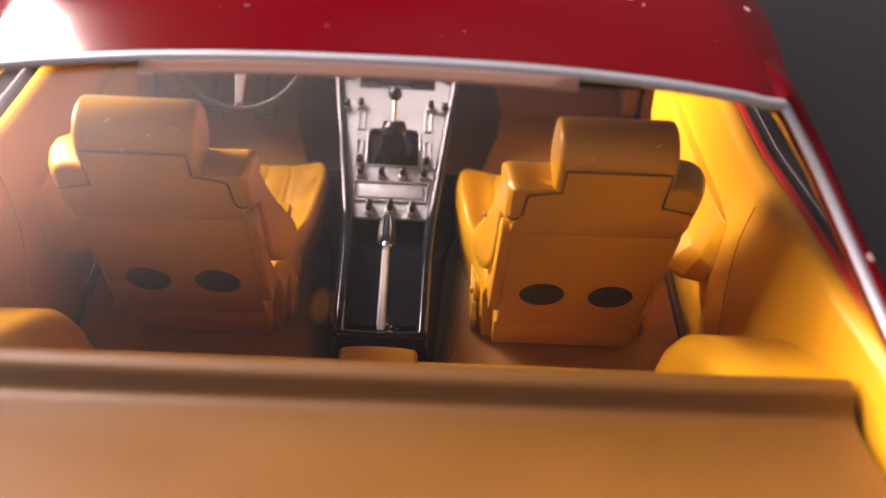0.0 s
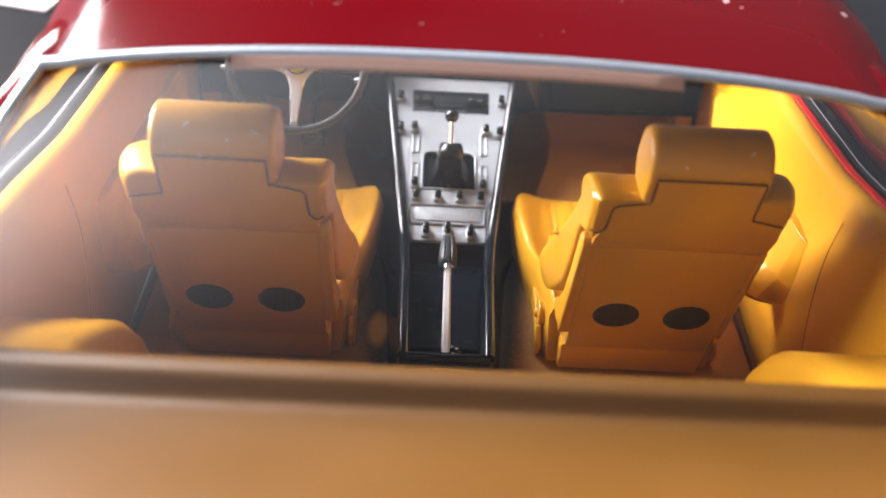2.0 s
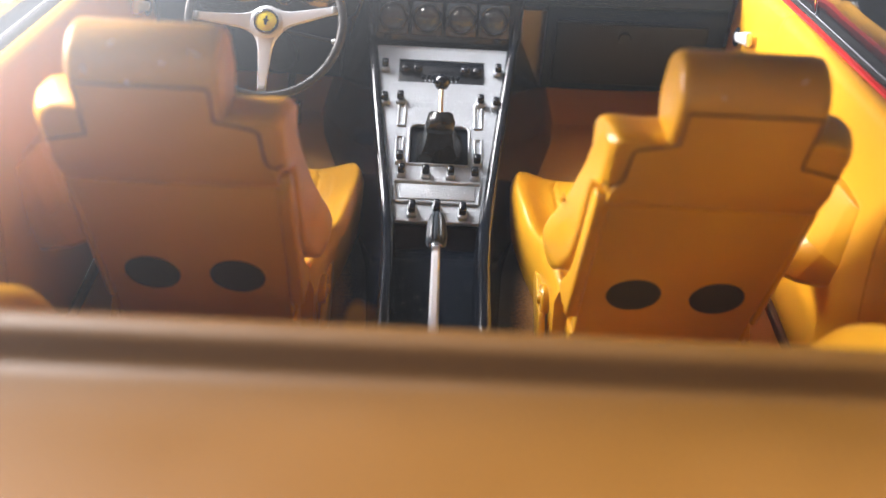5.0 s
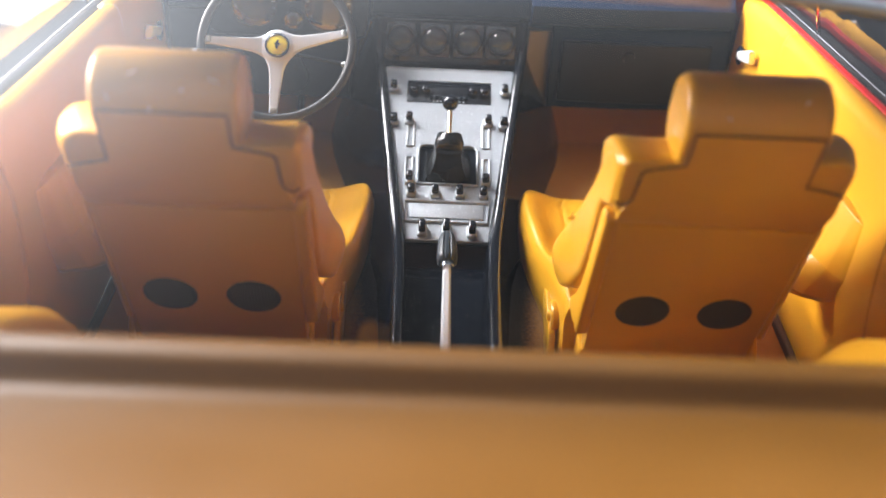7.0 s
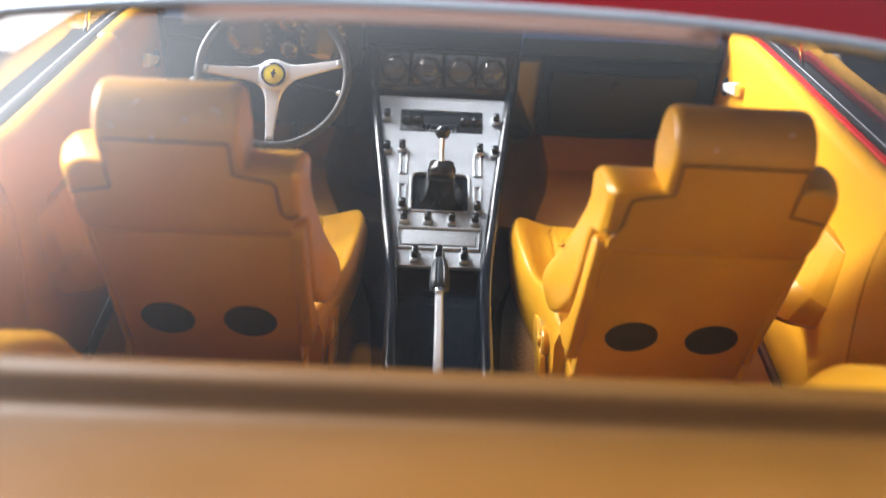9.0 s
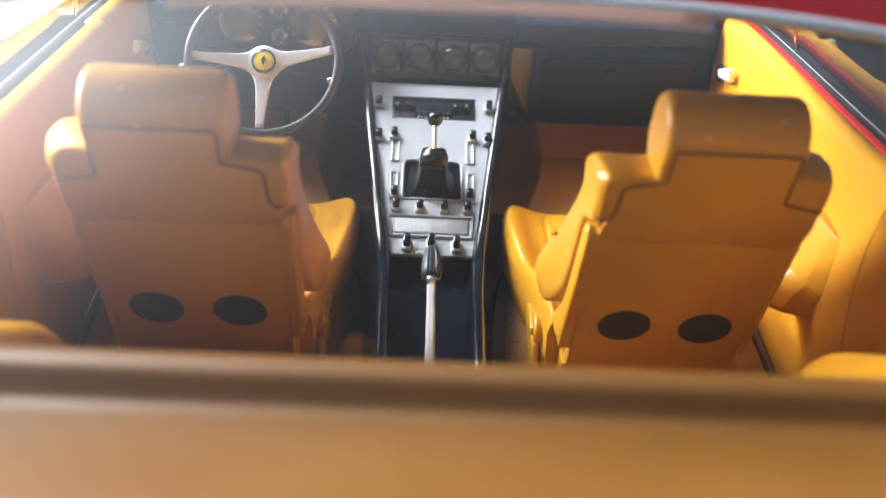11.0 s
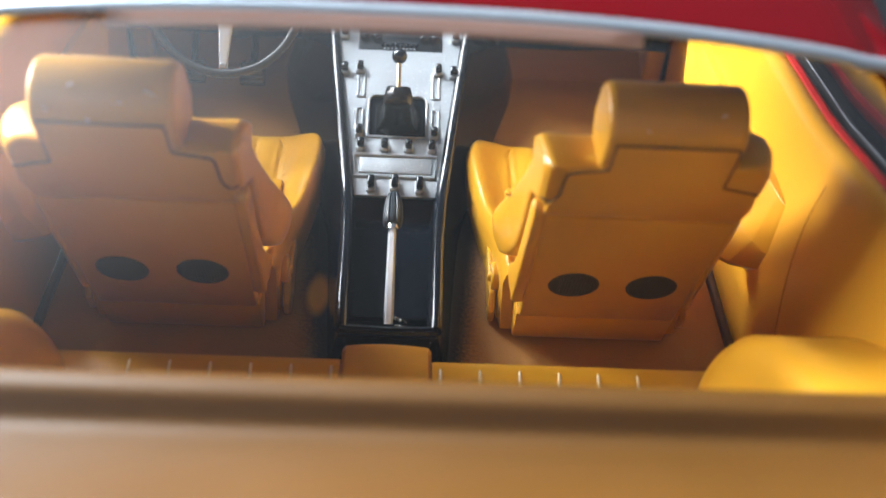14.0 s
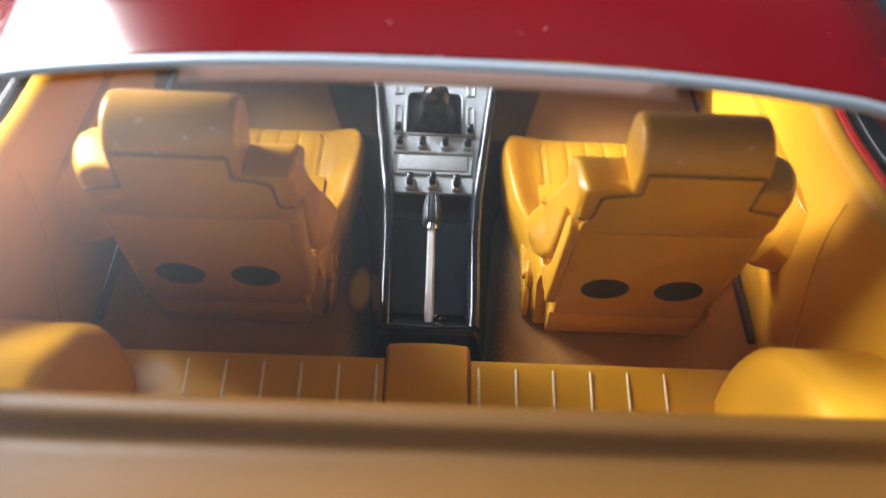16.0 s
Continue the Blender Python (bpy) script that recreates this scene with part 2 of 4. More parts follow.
def rbox(x0, x1, y0, y1, z0, z1, r=0.5, seg=3, bm=None):
    b = bmesh.new()
    bmesh.ops.create_cube(b, size=1)
    for v in b.verts:
        v.co = Vector((x0 + (v.co.x + 0.5) * (x1 - x0), y0 + (v.co.y + 0.5) * (y1 - y0), z0 + (v.co.z + 0.5) * (z1 - z0)))
    if r:
        bmesh.ops.bevel(b, geom=list(b.edges), offset=r, segments=seg, profile=0.5, affect="EDGES")
    return b if bm is None else merge(bm, b)


def merge(bm, other):
    me = bpy.data.meshes.new("tmp")
    other.to_mesh(me)
    other.free()
    bm.from_mesh(me)
    bpy.data.meshes.remove(me)
    return bm


def mapped(bm, fn):
    for v in bm.verts:
        v.co = Vector(fn(*v.co))
    return bm


def prism(outline, z0, z1, r=0.3, seg=2):
    """An outline in x, y, raised from z0 to z1, its edges rounded."""
    bm = bmesh.new()
    f = bm.faces.new([bm.verts.new((x, y, z0)) for x, y in outline])
    top = bmesh.ops.extrude_face_region(bm, geom=[f])
    for v in top["geom"]:
        if isinstance(v, bmesh.types.BMVert):
            v.co.z = z1
    if r:
        bmesh.ops.bevel(bm, geom=list(bm.edges), offset=r, segments=seg, profile=0.5, affect="EDGES", clamp_overlap=True)
    return bm


def lathe(profile, n=20):
    """A profile of (radius, height) turned about z."""
    return loft([[(r * math.cos(a), r * math.sin(a), h) for r, h in profile] for a in [k * 2 * math.pi / n for k in range(n + 1)]], closed=False)


def ball(r, n=16):
    bm = bmesh.new()
    bmesh.ops.create_uvsphere(bm, u_segments=n, v_segments=n // 2 + 2, radius=r)
    return bm


def spline(points, n):
    """A smooth curve through points, n steps between two."""
    pts = [Vector(p) for p in points]
    out = []
    for i in range(len(pts) - 1):
        a, b, c, d = pts[max(i - 1, 0)], pts[i], pts[i + 1], pts[min(i + 2, len(pts) - 1)]
        for k in range(n):
            t = k / n
            out.append(0.5 * ((2 * b) + (c - a) * t + (2 * a - 5 * b + 4 * c - d) * t * t + (3 * b - a - 3 * c + d) * t ** 3))
    return out + [pts[-1]]


def table_of(values):
    ks = sorted(values)
    return lambda q: float(np.interp(q, ks, [values[k] for k in ks]))


# ---- room round the model ----
def turned(x, y, z):
    v = ROOM @ Vector((x * MM, y * MM, z * MM))
    return (v.x / MM, v.y / MM, v.z / MM)


def room():
    def slab(name, x0, x1, y0, y1, z0, z1, mat, label, category):
        solo(name, mapped(rbox(x0, x1, y0, y1, z0, z1, 0), turned), mat, label, category, "structure")
    slab("floor_room", -1100, 1600, -1500, 1500, -800, -740, WALL, "plain grey floor of the room", "floor")
    slab("ceiling", -1100, 1600, -1500, 1500, 1700, 1760, WALL, "plain grey ceiling of the room", "ceiling")
    slab("wall_east", 1600, 1660, -1500, 1500, -740, 1700, DARKWALL, "dark blue-grey plaster wall", "wall")
    slab("wall_north", -1100, 1660, 1500, 1560, -800, 1760, DARKWALL, "dark blue-grey plaster wall", "wall")
    # unseen wall behind the camera, kept pale to bounce fill onto seat backs
    slab("wall_south", -1100, 1660, -1560, -1500, -800, 1760, BOUNCEWALL, "unseen pale wall added to bounce fill light", "wall")
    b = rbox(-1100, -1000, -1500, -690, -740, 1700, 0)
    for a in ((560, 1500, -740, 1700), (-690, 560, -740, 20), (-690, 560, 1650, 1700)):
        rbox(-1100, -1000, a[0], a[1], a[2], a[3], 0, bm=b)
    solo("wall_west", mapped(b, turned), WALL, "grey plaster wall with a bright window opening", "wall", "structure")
    t = thing("table", 0, 100, -740, "dark grey glossy table under the model car", "table")
    part("tabletop", mapped(rbox(-950, 500, -600, 600, -30, 0, 3), turned), TABLE, t)
    # added white sheet stands in for the window's reflection on the table
    sheet = thing("table_glare_sheet", -200, 330, 0, "white sheet added for window glare on the table", "paper")
    part("sheet", prism([(-92, 221), (-44, 424), (-330.4, 495.7), (-378.4, 291.7)], 0.05, 0.6, 0.1), GLARE_WHITE, sheet)
    for x in (-890, 440):
        for y in (-540, 540):
            part("leg", mapped(rbox(x - 25, x + 25, y - 25, y + 25, -740, -30, 3), turned), TABLE, t)


# ---- shell of the car ----
BELT = table_of({30: 53.0, 60: 51.6, 82: 48.6, 95: 45.8, 125: 42.4, 149: 40.2, 175: 39.0})
HALF = table_of({30: 43.4, 55: 43.0, 66: 41.8, 82: 41.2, 95: 41.4, 125: 41.8, 149: 41.2, 175: 38.0})
ROOF_Z = table_of({74: 65.6, 77: 66.3, 84: 67.5, 92: 68.4, 104: 68.9, 116: 68.3, 126: 66.6, 132: 64.6})


def roof_point(u, y, lift=0.0):
    """u from -1 to 1 across the roof."""
    x = 36.6 * u
    drop = 2.1 * abs(u) ** 2.4 + ((1.1 if y < 88 else 1.1 + 1.5 * min(1, (y - 88) / 20)) * ((abs(u) - 0.86) / 0.14) ** 2 if abs(u) > 0.86 else 0)
    return (x, y - 1.3 * abs(u) ** 3 * (1 if y < 80 else 0.4), ROOF_Z(y) - drop + lift)


def window_side(k):
    """The side edge of the rear window, k from 0 (upper corner) to 1 (lower corner)."""
    pts = WINDOW_SIDE
    f = k * (len(pts) - 1)
    i = min(int(f), len(pts) - 2)
    return Vector(pts[i]).lerp(Vector(pts[i + 1]), f - i)


WINDOW_SIDE = spline([(34.9, 75.7, 64.1), (37.9, 71.2, 60.2), (41.0, 62.5, 55.4), (42.8, 52.5, 52.6), (43.4, 41.5, 51.6)], 6)


def shell():
    us = [-1 + 2 * k / 48 for k in range(49)]
    ys = [77.4 + (131 - 77.4) * k / 24 for k in range(25)]
    outer = [[roof_point(u, y) for u in us] for y in ys]
    inner = [[(p[0] * 0.985, p[1] + (0.5 if k == 0 else 0), p[2] - 0.6) for p in r] for k, r in enumerate(outer)]
    b = loft(outer, False)
    loft(inner[::-1], False, bm=b)
    loft([outer[0], inner[0]], False, bm=b)
    loft([inner[-1], outer[-1]], False, bm=b)
    for i in (0, -1):
        loft([[r[i] for r in outer], [r[i] for r in inner]], False, bm=b)
    roof = solo("roof", b, RED, "glossy red lacquered roof panel with dust specks", "car roof", "structure")
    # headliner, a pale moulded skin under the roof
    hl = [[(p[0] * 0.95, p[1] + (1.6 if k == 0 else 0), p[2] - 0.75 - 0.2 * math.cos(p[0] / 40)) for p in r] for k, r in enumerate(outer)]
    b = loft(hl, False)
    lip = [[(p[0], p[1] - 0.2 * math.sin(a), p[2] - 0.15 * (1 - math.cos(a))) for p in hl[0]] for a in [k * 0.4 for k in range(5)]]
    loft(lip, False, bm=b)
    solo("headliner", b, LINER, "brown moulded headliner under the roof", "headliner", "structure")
    for s in (1, -1):
        # rear pillar from the roof down beside the rear window
        outer_edge = spline([(36.5, 80.4, 64.2), (38.3, 74.4, 61.6), (40.6, 68.6, 57.8), (43.6, 59.0, 53.8), (46.0, 46.0, 51.0)], 6)
        rows = [[(33.0, 80.5, 63.4), (33.0, 80.5, 64.6), (34.2, 81.6, 65.0), (35.4, 82.6, 64.8), (36.0, 85.0, 63.6), (36.6, 86.0, 61.0), (34.0, 83.0, 62.0)]]
        for k in range(17):
            p = window_side(k / 16)
            f = k / 16 * (len(outer_edge) - 1)
            i = min(int(f), len(outer_edge) - 2)
            o = outer_edge[i].lerp(outer_edge[i + 1], f - i)
            rows.append([p + Vector((0, 0, -1.4)), p, p.lerp(o, 0.4) + Vector((0.05, 0, 0.55)), p.lerp(o, 0.75) + Vector((0.1, 0, 0.5)), o, o + Vector((0.8, 0.8, -3.2)), p + Vector((0.5, 1.0, -2.6))])
        solo("rear_pillar", loft(rows), RED, "glossy red rear roof pillar beside the rear window", "car pillar", "structure", s)
        # windscreen pillar and roof rail
        path = spline([(35.8, 84, 62.6), (36.2, 100, 63.2), (36.0, 118, 62.2), (36.6, 131, 59.6), (38.2, 150, 50.0), (39.8, 166, 41.5)], 6)
        solo("roof_rail", tube(path, 1.5, 12, 0.8), RED, "red roof rail running into the windscreen pillar", "car pillar", "structure", s)
        # outer body side below the belt
        rows = []
        for k in range(40):
            y = -30 + k * 6.2
            z, x = BELT(y), HALF(y)
            rows.append([(x + 1.6, y, z - 2.4), (x + 1.7, y, z - 1.6), (x + 2.4, y, z - 1.7), (x + 2.9, y, z - 2.3), (x + 3.8, y, z - 5.0), (x + 5.6, y, z - 12), (x + 6.6, y, z - 24), (x + 5.4, y, 9), (x + 3.6, y, 6), (x + 2.4, y, 12)])
        solo("body_side", loft(rows), RED, "glossy red lower body side of the model car", "car body", "structure", s)
    # deck behind the rear window and bonnet ahead
    rows = []
    for k in range(14):
        y = 38.6 - k * 5.8
        zc = 51.2 - 0.012 * (39 - y) ** 1.6
        rows.append([(x, y, zc - 0.0016 * x * x) for x in [-44 + 88 * i / 28 for i in range(29)]])
    deck = loft(rows, False)
    loft([[(p[0], p[1], p[2] - 1.5) for p in r] for r in rows][::-1], False, bm=deck)
    loft([rows[0], [(p[0], p[1], p[2] - 1.5) for p in rows[0]]], False, bm=deck)
    solo("rear_deck", deck, RED, "glossy red boot deck behind the rear window", "car body", "structure")
    rows = []
    for k in range(16):
        y = 170 + k * 5.5
        rows.append([(x, y - 0.004 * x * x, 39.5 - 0.05 * k * k - 0.0022 * x * x) for x in [-46 + 92 * i / 24 for i in range(25)]])
    b = loft(rows, False)
    loft([[(p[0], p[1], p[2] - 1.5) for p in r] for r in rows][::-1], False, bm=b)
    loft([rows[0], [(p[0], p[1], p[2] - 1.5) for p in rows[0]]], False, bm=b)
    solo("bonnet", b, RED, "glossy red bonnet ahead of the windscreen", "car body", "structure")


def rear_window():
    w = thing("window_rear", 0, 60, 58, "rear window with chrome surround and clear pane", "car window", kind="structure")
    top = [Vector(roof_point(-0.954 + 1.908 * k / 40, 76.6, -0.15)) for k in range(41)]
    sideR = [window_side(k / 20) for k in range(21)]
    sideL = [Vector((-p.x, p.y, p.z)) for p in sideR]
    bottom = [Vector((43.4 - 86.8 * k / 30, 39.3 - 0.6 * (1 - (abs(43.4 - 86.8 * k / 30) / 43.4) ** 2), 50.9 + 0.5 * (1 - (abs(43.4 - 86.8 * k / 30) / 43.4) ** 2))) for k in range(31)]
    top[-1], top[0] = sideR[0].copy(), sideL[0].copy()
    part("chrome_trim", tube(top, 0.60, 10, 0.85), TRIM, w, "polished chrome strip along the roof edge")
    part("chrome_trim", tube(sideR, 0.5, 10, 0.8), TRIM, w, "polished chrome strip down the pillar")
    part("chrome_trim", tube(sideL, 0.5, 10, 0.8), TRIM, w, "polished chrome strip down the pillar")
    part("chrome_trim", tube(bottom, 1.7, 12, 0.45), SATIN, w, "polished chrome strip above the boot deck")
    # pale border of the moulded pane under the roof edge
    for x0, x1, d0, name in ((-19.6, 17.2, 1.12, "pane_border"),):
        rows = []
        for k in range(31):
            u = (x0 + (x1 - x0) * k / 30) / 36.6
            e = min(1, min(k, 30 - k) / 1.5) ** 0.5
            p = Vector(roof_point(u, 76.3, -0.35))
            f = Vector((0, -0.93, -0.37))
            rows.append([p, p + Vector((0, -0.1, 0.3)), p + f * (0.5 * d0 * (0.4 + 0.6 * e)) + Vector((0, 0, 0.45)), p + f * (d0 * (0.3 + 0.7 * e)) + Vector((0, 0, 0.1)), p + f * (d0 * 0.9) + Vector((0, 0, -0.3))])
        part(name, loft(rows), PINK, w, "pale pinkish moulded border")
    # the pane, slightly bowed
    rows = []
    for k in range(21):
        q = k / 20
        r, l = window_side(q), window_side(q)
        tm = Vector(roof_point(0, 76.6, -0.15)).lerp(Vector((0, 40.4, 52.2)), q)
        rows.append([(r.x * u * 0.992, (r.y * abs(u) ** 2.4 + tm.y * (1 - abs(u) ** 2.4)), r.z * abs(u) ** 2.2 + tm.z * (1 - abs(u) ** 2.2) + (1.0 + 3.2 * (1 - u * u)) * math.sin(math.pi * q) - 0.25) for u in [-1 + 2 * i / 24 for i in range(25)]])
    pane = part("pane", loft(rows, False), HAZY, w, "clear moulded pane with a faint haze")
    pane.visible_shadow = False


def side_panel(s, name):
    """Inner door and quarter panel of one side, with its sill, seal and window."""
    d = thing(name, s * 41, 110, 15, "moulded ochre door and quarter panel with armrest", "door panel", kind="structure")
    rows = []
    ys = sorted([36 + (147.5 - 36) * k / 58 for k in range(59)] + [128.6, 129.1])
    for k in range(61):
        y = ys[k]
        z, x = BELT(y), HALF(y)
        h = z - 15.0
        x += 0.6 * max(0.0, min(1.0, (y - 128.6) / 0.5))
        bulge = 0.12 * math.exp(-((y - 93) / 9) ** 2)
        sec = [(x + 1.2, y, z - 0.4), (x + 0.35, y, z + 0.3), (x - 0.45, y, z + 0.25), (x - 1.05, y, z - 0.1), (x - 1.35, y, z - 1.1), (x - 1.5 - 0.3 * bulge, y, z - 0.16 * h), (x - 1.6 - bulge, y, z - 0.3 * h), (x - 1.7 - 0.8 * bulge, y, z - 0.5 * h), (x - 1.6, y, z - 0.75 * h), (x - 1.4, y, 15.0), (x + 1.2, y, 15.0)]
        if k == 60:
            sec = [(p[0], y, 15 + (p[2] - 15) * 0.985) for p in sec]
        rows.append(sec)
    part("panel", loft(rows), LEATHER, d, "", s, 50)
    # seam between door and quarter panel
    seam = spline([(40.15, 87.2, 44.5), (39.35, 86.8, 40), (39.15, 86.0, 34), (39.3, 84.0, 26), (39.6, 82, 19)], 5)
    part("seam", tube([(x - 0.42, y, z) for x, y, z in seam], 0.06, 6), CARPET, d, "thin shadowed seam", s)
    # armrest, a tapering block along the door
    arm = [
        [(41.2, 96.2, 25.8), (40.3, 95.8, 25.9), (40.2, 94.6, 27.0), (39.9, 92.9, 30.4), (39.9, 93.1, 37.0), (41.2, 93.1, 37.2)],
        [(41.2, 96.4, 25.8), (39.2, 96.0, 25.9), (39.0, 95.3, 26.8), (39.4, 94.0, 30.2), (39.5, 93.7, 37.1), (41.2, 93.7, 37.3)],
        [(41.2, 97.0, 25.8), (37.2, 96.6, 25.9), (36.9, 96.2, 26.7), (38.5, 95.8, 30.2), (39.2, 94.8, 37.2), (41.2, 94.8, 37.4)],
        [(41.2, 98.4, 25.7), (35.4, 98.2, 25.8), (35.1, 98.2, 26.6), (37.7, 98.2, 30.3), (38.9, 97.6, 37.2), (41.2, 97.6, 37.4)],
    ]
    for y, xi, zb, xm, zm, xt, zt in ((104, 35.2, 25.6, 37.5, 31.4, 38.8, 36.4), (118, 36.0, 26.4, 37.8, 31.4, 39.0, 34.6), (130, 37.6, 28.4, 38.6, 31.0, 39.4, 33.2), (138, 39.4, 30.2, 39.6, 31.0, 39.9, 32.0)):
        arm.append([(41.2, y, zb - 0.2), (xi + 0.3, y, zb), (xi, y, zb + 0.8), (xm, y, zm), (xt, y, zt), (41.2, y, zt)])
    b = loft(arm)
    bmesh.ops.bevel(b, geom=list(b.edges), offset=0.22, segments=3, profile=0.5, affect="EDGES", clamp_overlap=True)
    part("armrest", b, LEATHER, d, "moulded armrest", s)
    # kick panel ahead of the door's edge
    part("kick_panel", rbox(37.6, 40.6, 150.4, 160.0, 15.0, 24.5, 0.7), LEATHER, d, "moulded kick panel in the footwell", s)
    # dark strip along the floor for the shade in the sill gap
    part("sill", rbox(38.9, 39.75, 94, 128, 14.6, 15.9, 0.25), GROOVE_SHADE, d, "dark strip painting the shade of the sill gap", s)
    # painted edge, rubber seal and pane above the belt
    ys = [44 + (160 - 44) * k / 40 for k in range(41)]
    part("painted_edge", tube([(HALF(y) + 0.85, y, BELT(y) + (0.1 if s > 0 else -1.1)) for y in ys], 0.55, 8), LIT_EDGE_RED, d, "thin red painted edge", s)
    part("seal", tube([(HALF(y) + 2.2, y, BELT(y) + (-0.35 if s > 0 else -0.8)) for y in ys], 1.05, 10, 0.75), RUBBER, d, "glossy black rubber window seal", s)
    part("chrome_strip", tube([(HALF(y) + 2.35, y, BELT(y) + (0.42 if s > 0 else -0.03)) for y in ys], 0.07, 8), SATIN, d, "narrow chrome strip", s)
    g = [[(HALF(y) + 2.3, y, BELT(y) + 0.6), (36.9 + 1.4 * (HALF(y) - 40) * 0.3, max(min(y, 150), 70) * 0.8 + 20, 62.0 if y < 128 else 62.0 - (y - 128) * 0.66)] for y in ys[8:]]
    pane = part("pane", loft(g, False), SIDEGLASS, d, "clear side window pane", s)
    pane.visible_shadow = False
    face_inward(pane, -s)
    # upright of the side window
    part("window_upright", tube([(HALF(126) + 2.4, 128, BELT(128) + 0.6), (37.0, 121, 62.0)], 0.28, 8), CHROME, d, "thin chrome window upright", s)
    # inner door pull: an oval chrome escutcheon and lever
    b = mapped(lathe([(0, 0.5), (0.7, 0.45), (1.0, 0.2), (1.05, 0)], 16), lambda x, y, z: (39.9 - z, 142.6 + x, 33.4 + y * 1.35))
    part("escutcheon", b, MATT, d, "dark round escutcheon", s)
    b = mapped(rbox(-0.5, 0.5, -3.2, 1.2, -0.75, 0.75, 0.34, 4), lambda x, y, z: (39.5 + x - 0.05 * y - 0.25 * z, 139.9 + y, 34.4 + z * (1 - 0.13 * y) - 0.36 * y))
    part("door_pull", b, POLISHED, d, "polished chrome door pull", s)


def dust():
    """Pale specks of dust lying on the lacquer and in the console tray."""
    rnd = random.Random(7)
    bm = bmesh.new()
    for k in range(44):
        u, y = rnd.uniform(-0.9, 0.9), rnd.uniform(78.5, 110)
        p = Vector(roof_point(u, y, 0.03))
        r, a, st = rnd.uniform(0.035, 0.10), rnd.uniform(0, 6.3), rnd.choice((1, 1.3, 2, 3.5, 5))
        merge(bm, mapped(ball(1, 6), lambda x, yy, z: (p.x + r * (x * st * math.cos(a) - yy * math.sin(a)), p.y + r * (x * st * math.sin(a) + yy * math.cos(a)), p.z + 0.05 * z)))
    for k in range(34):
        q = Vector((rnd.uniform(-4, 4), rnd.uniform(92, 111), 17.9))
        r = rnd.uniform(0.025, 0.06)
        merge(bm, mapped(ball(r, 6), lambda x, y, z: (q.x + x, q.y + y, q.z + z)))
    tagged(solo("dust_specks", bm, DUST, "scattered pale specks of dust", "dust"), kind="stuff")


def cabin_floor():
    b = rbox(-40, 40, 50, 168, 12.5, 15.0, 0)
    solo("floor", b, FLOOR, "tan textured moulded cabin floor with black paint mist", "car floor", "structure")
    rows = [[(-39, y, z), (39, y, z), (39, y + 1.2, z), (-39, y + 1.2, z)] for y, z in ((150, 15), (156, 17.5), (162, 24), (164, 34))]
    solo("bulkhead", loft(rows), CARPET, "tan sloping front bulkhead of the footwells", "bulkhead", "structure")


# ---- shelf and rear seats ----
def parcel_shelf():
    prof = [(61.5, 22), (60.2, 44.0), (59.7, 47.0), (59.0, 48.2), (58.3, 48.65), (57.3, 48.6), (56.75, 48.3), (56.2, 47.6), (55.7, 47.1), (54.9, 46.95), (53.6, 47.1), (51.0, 47.6), (46.5, 48.8), (41.2, 50.2), (39.0, 50.6)]
    pts = spline([(0, y, z) for y, z in prof], 4)
    rows = []
    for x in [-40.4 + 80.8 * k / 40 for k in range(41)]:
        e = (abs(x) / 40.4) ** 3
        rows.append([(x, p.y + 0.5 * e, p.z - 0.35 * e) for p in pts] + [(x, 39, 48), (x, 58, 44), (x, 59, 22)])
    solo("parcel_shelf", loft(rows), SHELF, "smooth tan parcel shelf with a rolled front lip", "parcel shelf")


def rear_seat(s):
    t = thing("rear_bench", s * 18, 74, 15, "pleated ochre rear seat cushion with raised piping", "rear seat", "rear seats")
    rows = []
    for x in (4.7, 5.2, 12, 20, 30, 34):
        rows.append([(x, 60, 15), (x, 60, 19.7), (x, 70, 20.7), (x, 80, 22.1), (x, 83.0, 22.6), (x, 84.0, 22.3), (x, 84.5, 21.5), (x, 84.6, 15)])
    part("cushion", loft(rows), LEATHER, t, "", s)
    # raised ridges carry their highlight in the colour
    for k in range(6):
        x = 5.5 + 4.02 * k
        part("piping", tube([(x, 61, 19.8), (x, 70, 20.7), (x, 80, 22.12), (x, 82.6, 22.55), (x, 83.1, 22.5)], [0.15, 0.16, 0.16, 0.15, 0.05], 8), PIPING, t, "piping with its pale highlight painted in", s)
    # wheel arch: a curved top over a flat inboard face
    prof = spline([(0, 81.0, 15.0), (0, 81.0, 24.0), (0, 78.8, 31.5), (0, 74.4, 37.8), (0, 69.0, 42.2), (0, 63.5, 45.4), (0, 59.0, 46.6)], 5) + [Vector((0, 59.0, 15.0))]
    rows = []
    for x, f in ((30.6, 0.90), (30.7, 0.94), (31.1, 0.975), (31.9, 1.0), (36.0, 1.0), (41.0, 1.0)):
        rows.append([(x, 60 + (p.y - 60) * f, 15 + (p.z - 15) * f) for p in prof])
    part("wheel_arch", loft(rows), LEATHER, t, "smooth rounded wheel arch beside the cushion", s, 45)


def rear_tunnel():
    rows = []
    for k, y in enumerate((60.0, 70.0, 80.0, 85.6, 86.6, 87.0)):
        drop = (0, 0, 0, 0, 0.35, 1.0)[k]
        rows.append([(-4.65, y, 15)] + [(4.65 * u, y, 22.3 - drop - 0.45 * u * u - 0.5 * max(0.0, (abs(u) - 0.9) / 0.1) ** 2) for u in [-1 + 2 * i / 24 for i in range(25)]] + [(4.65, y, 15)])
    solo("rear_tunnel", loft(rows), LEATHER, "ochre moulded tunnel block between the rear seats", "tunnel")


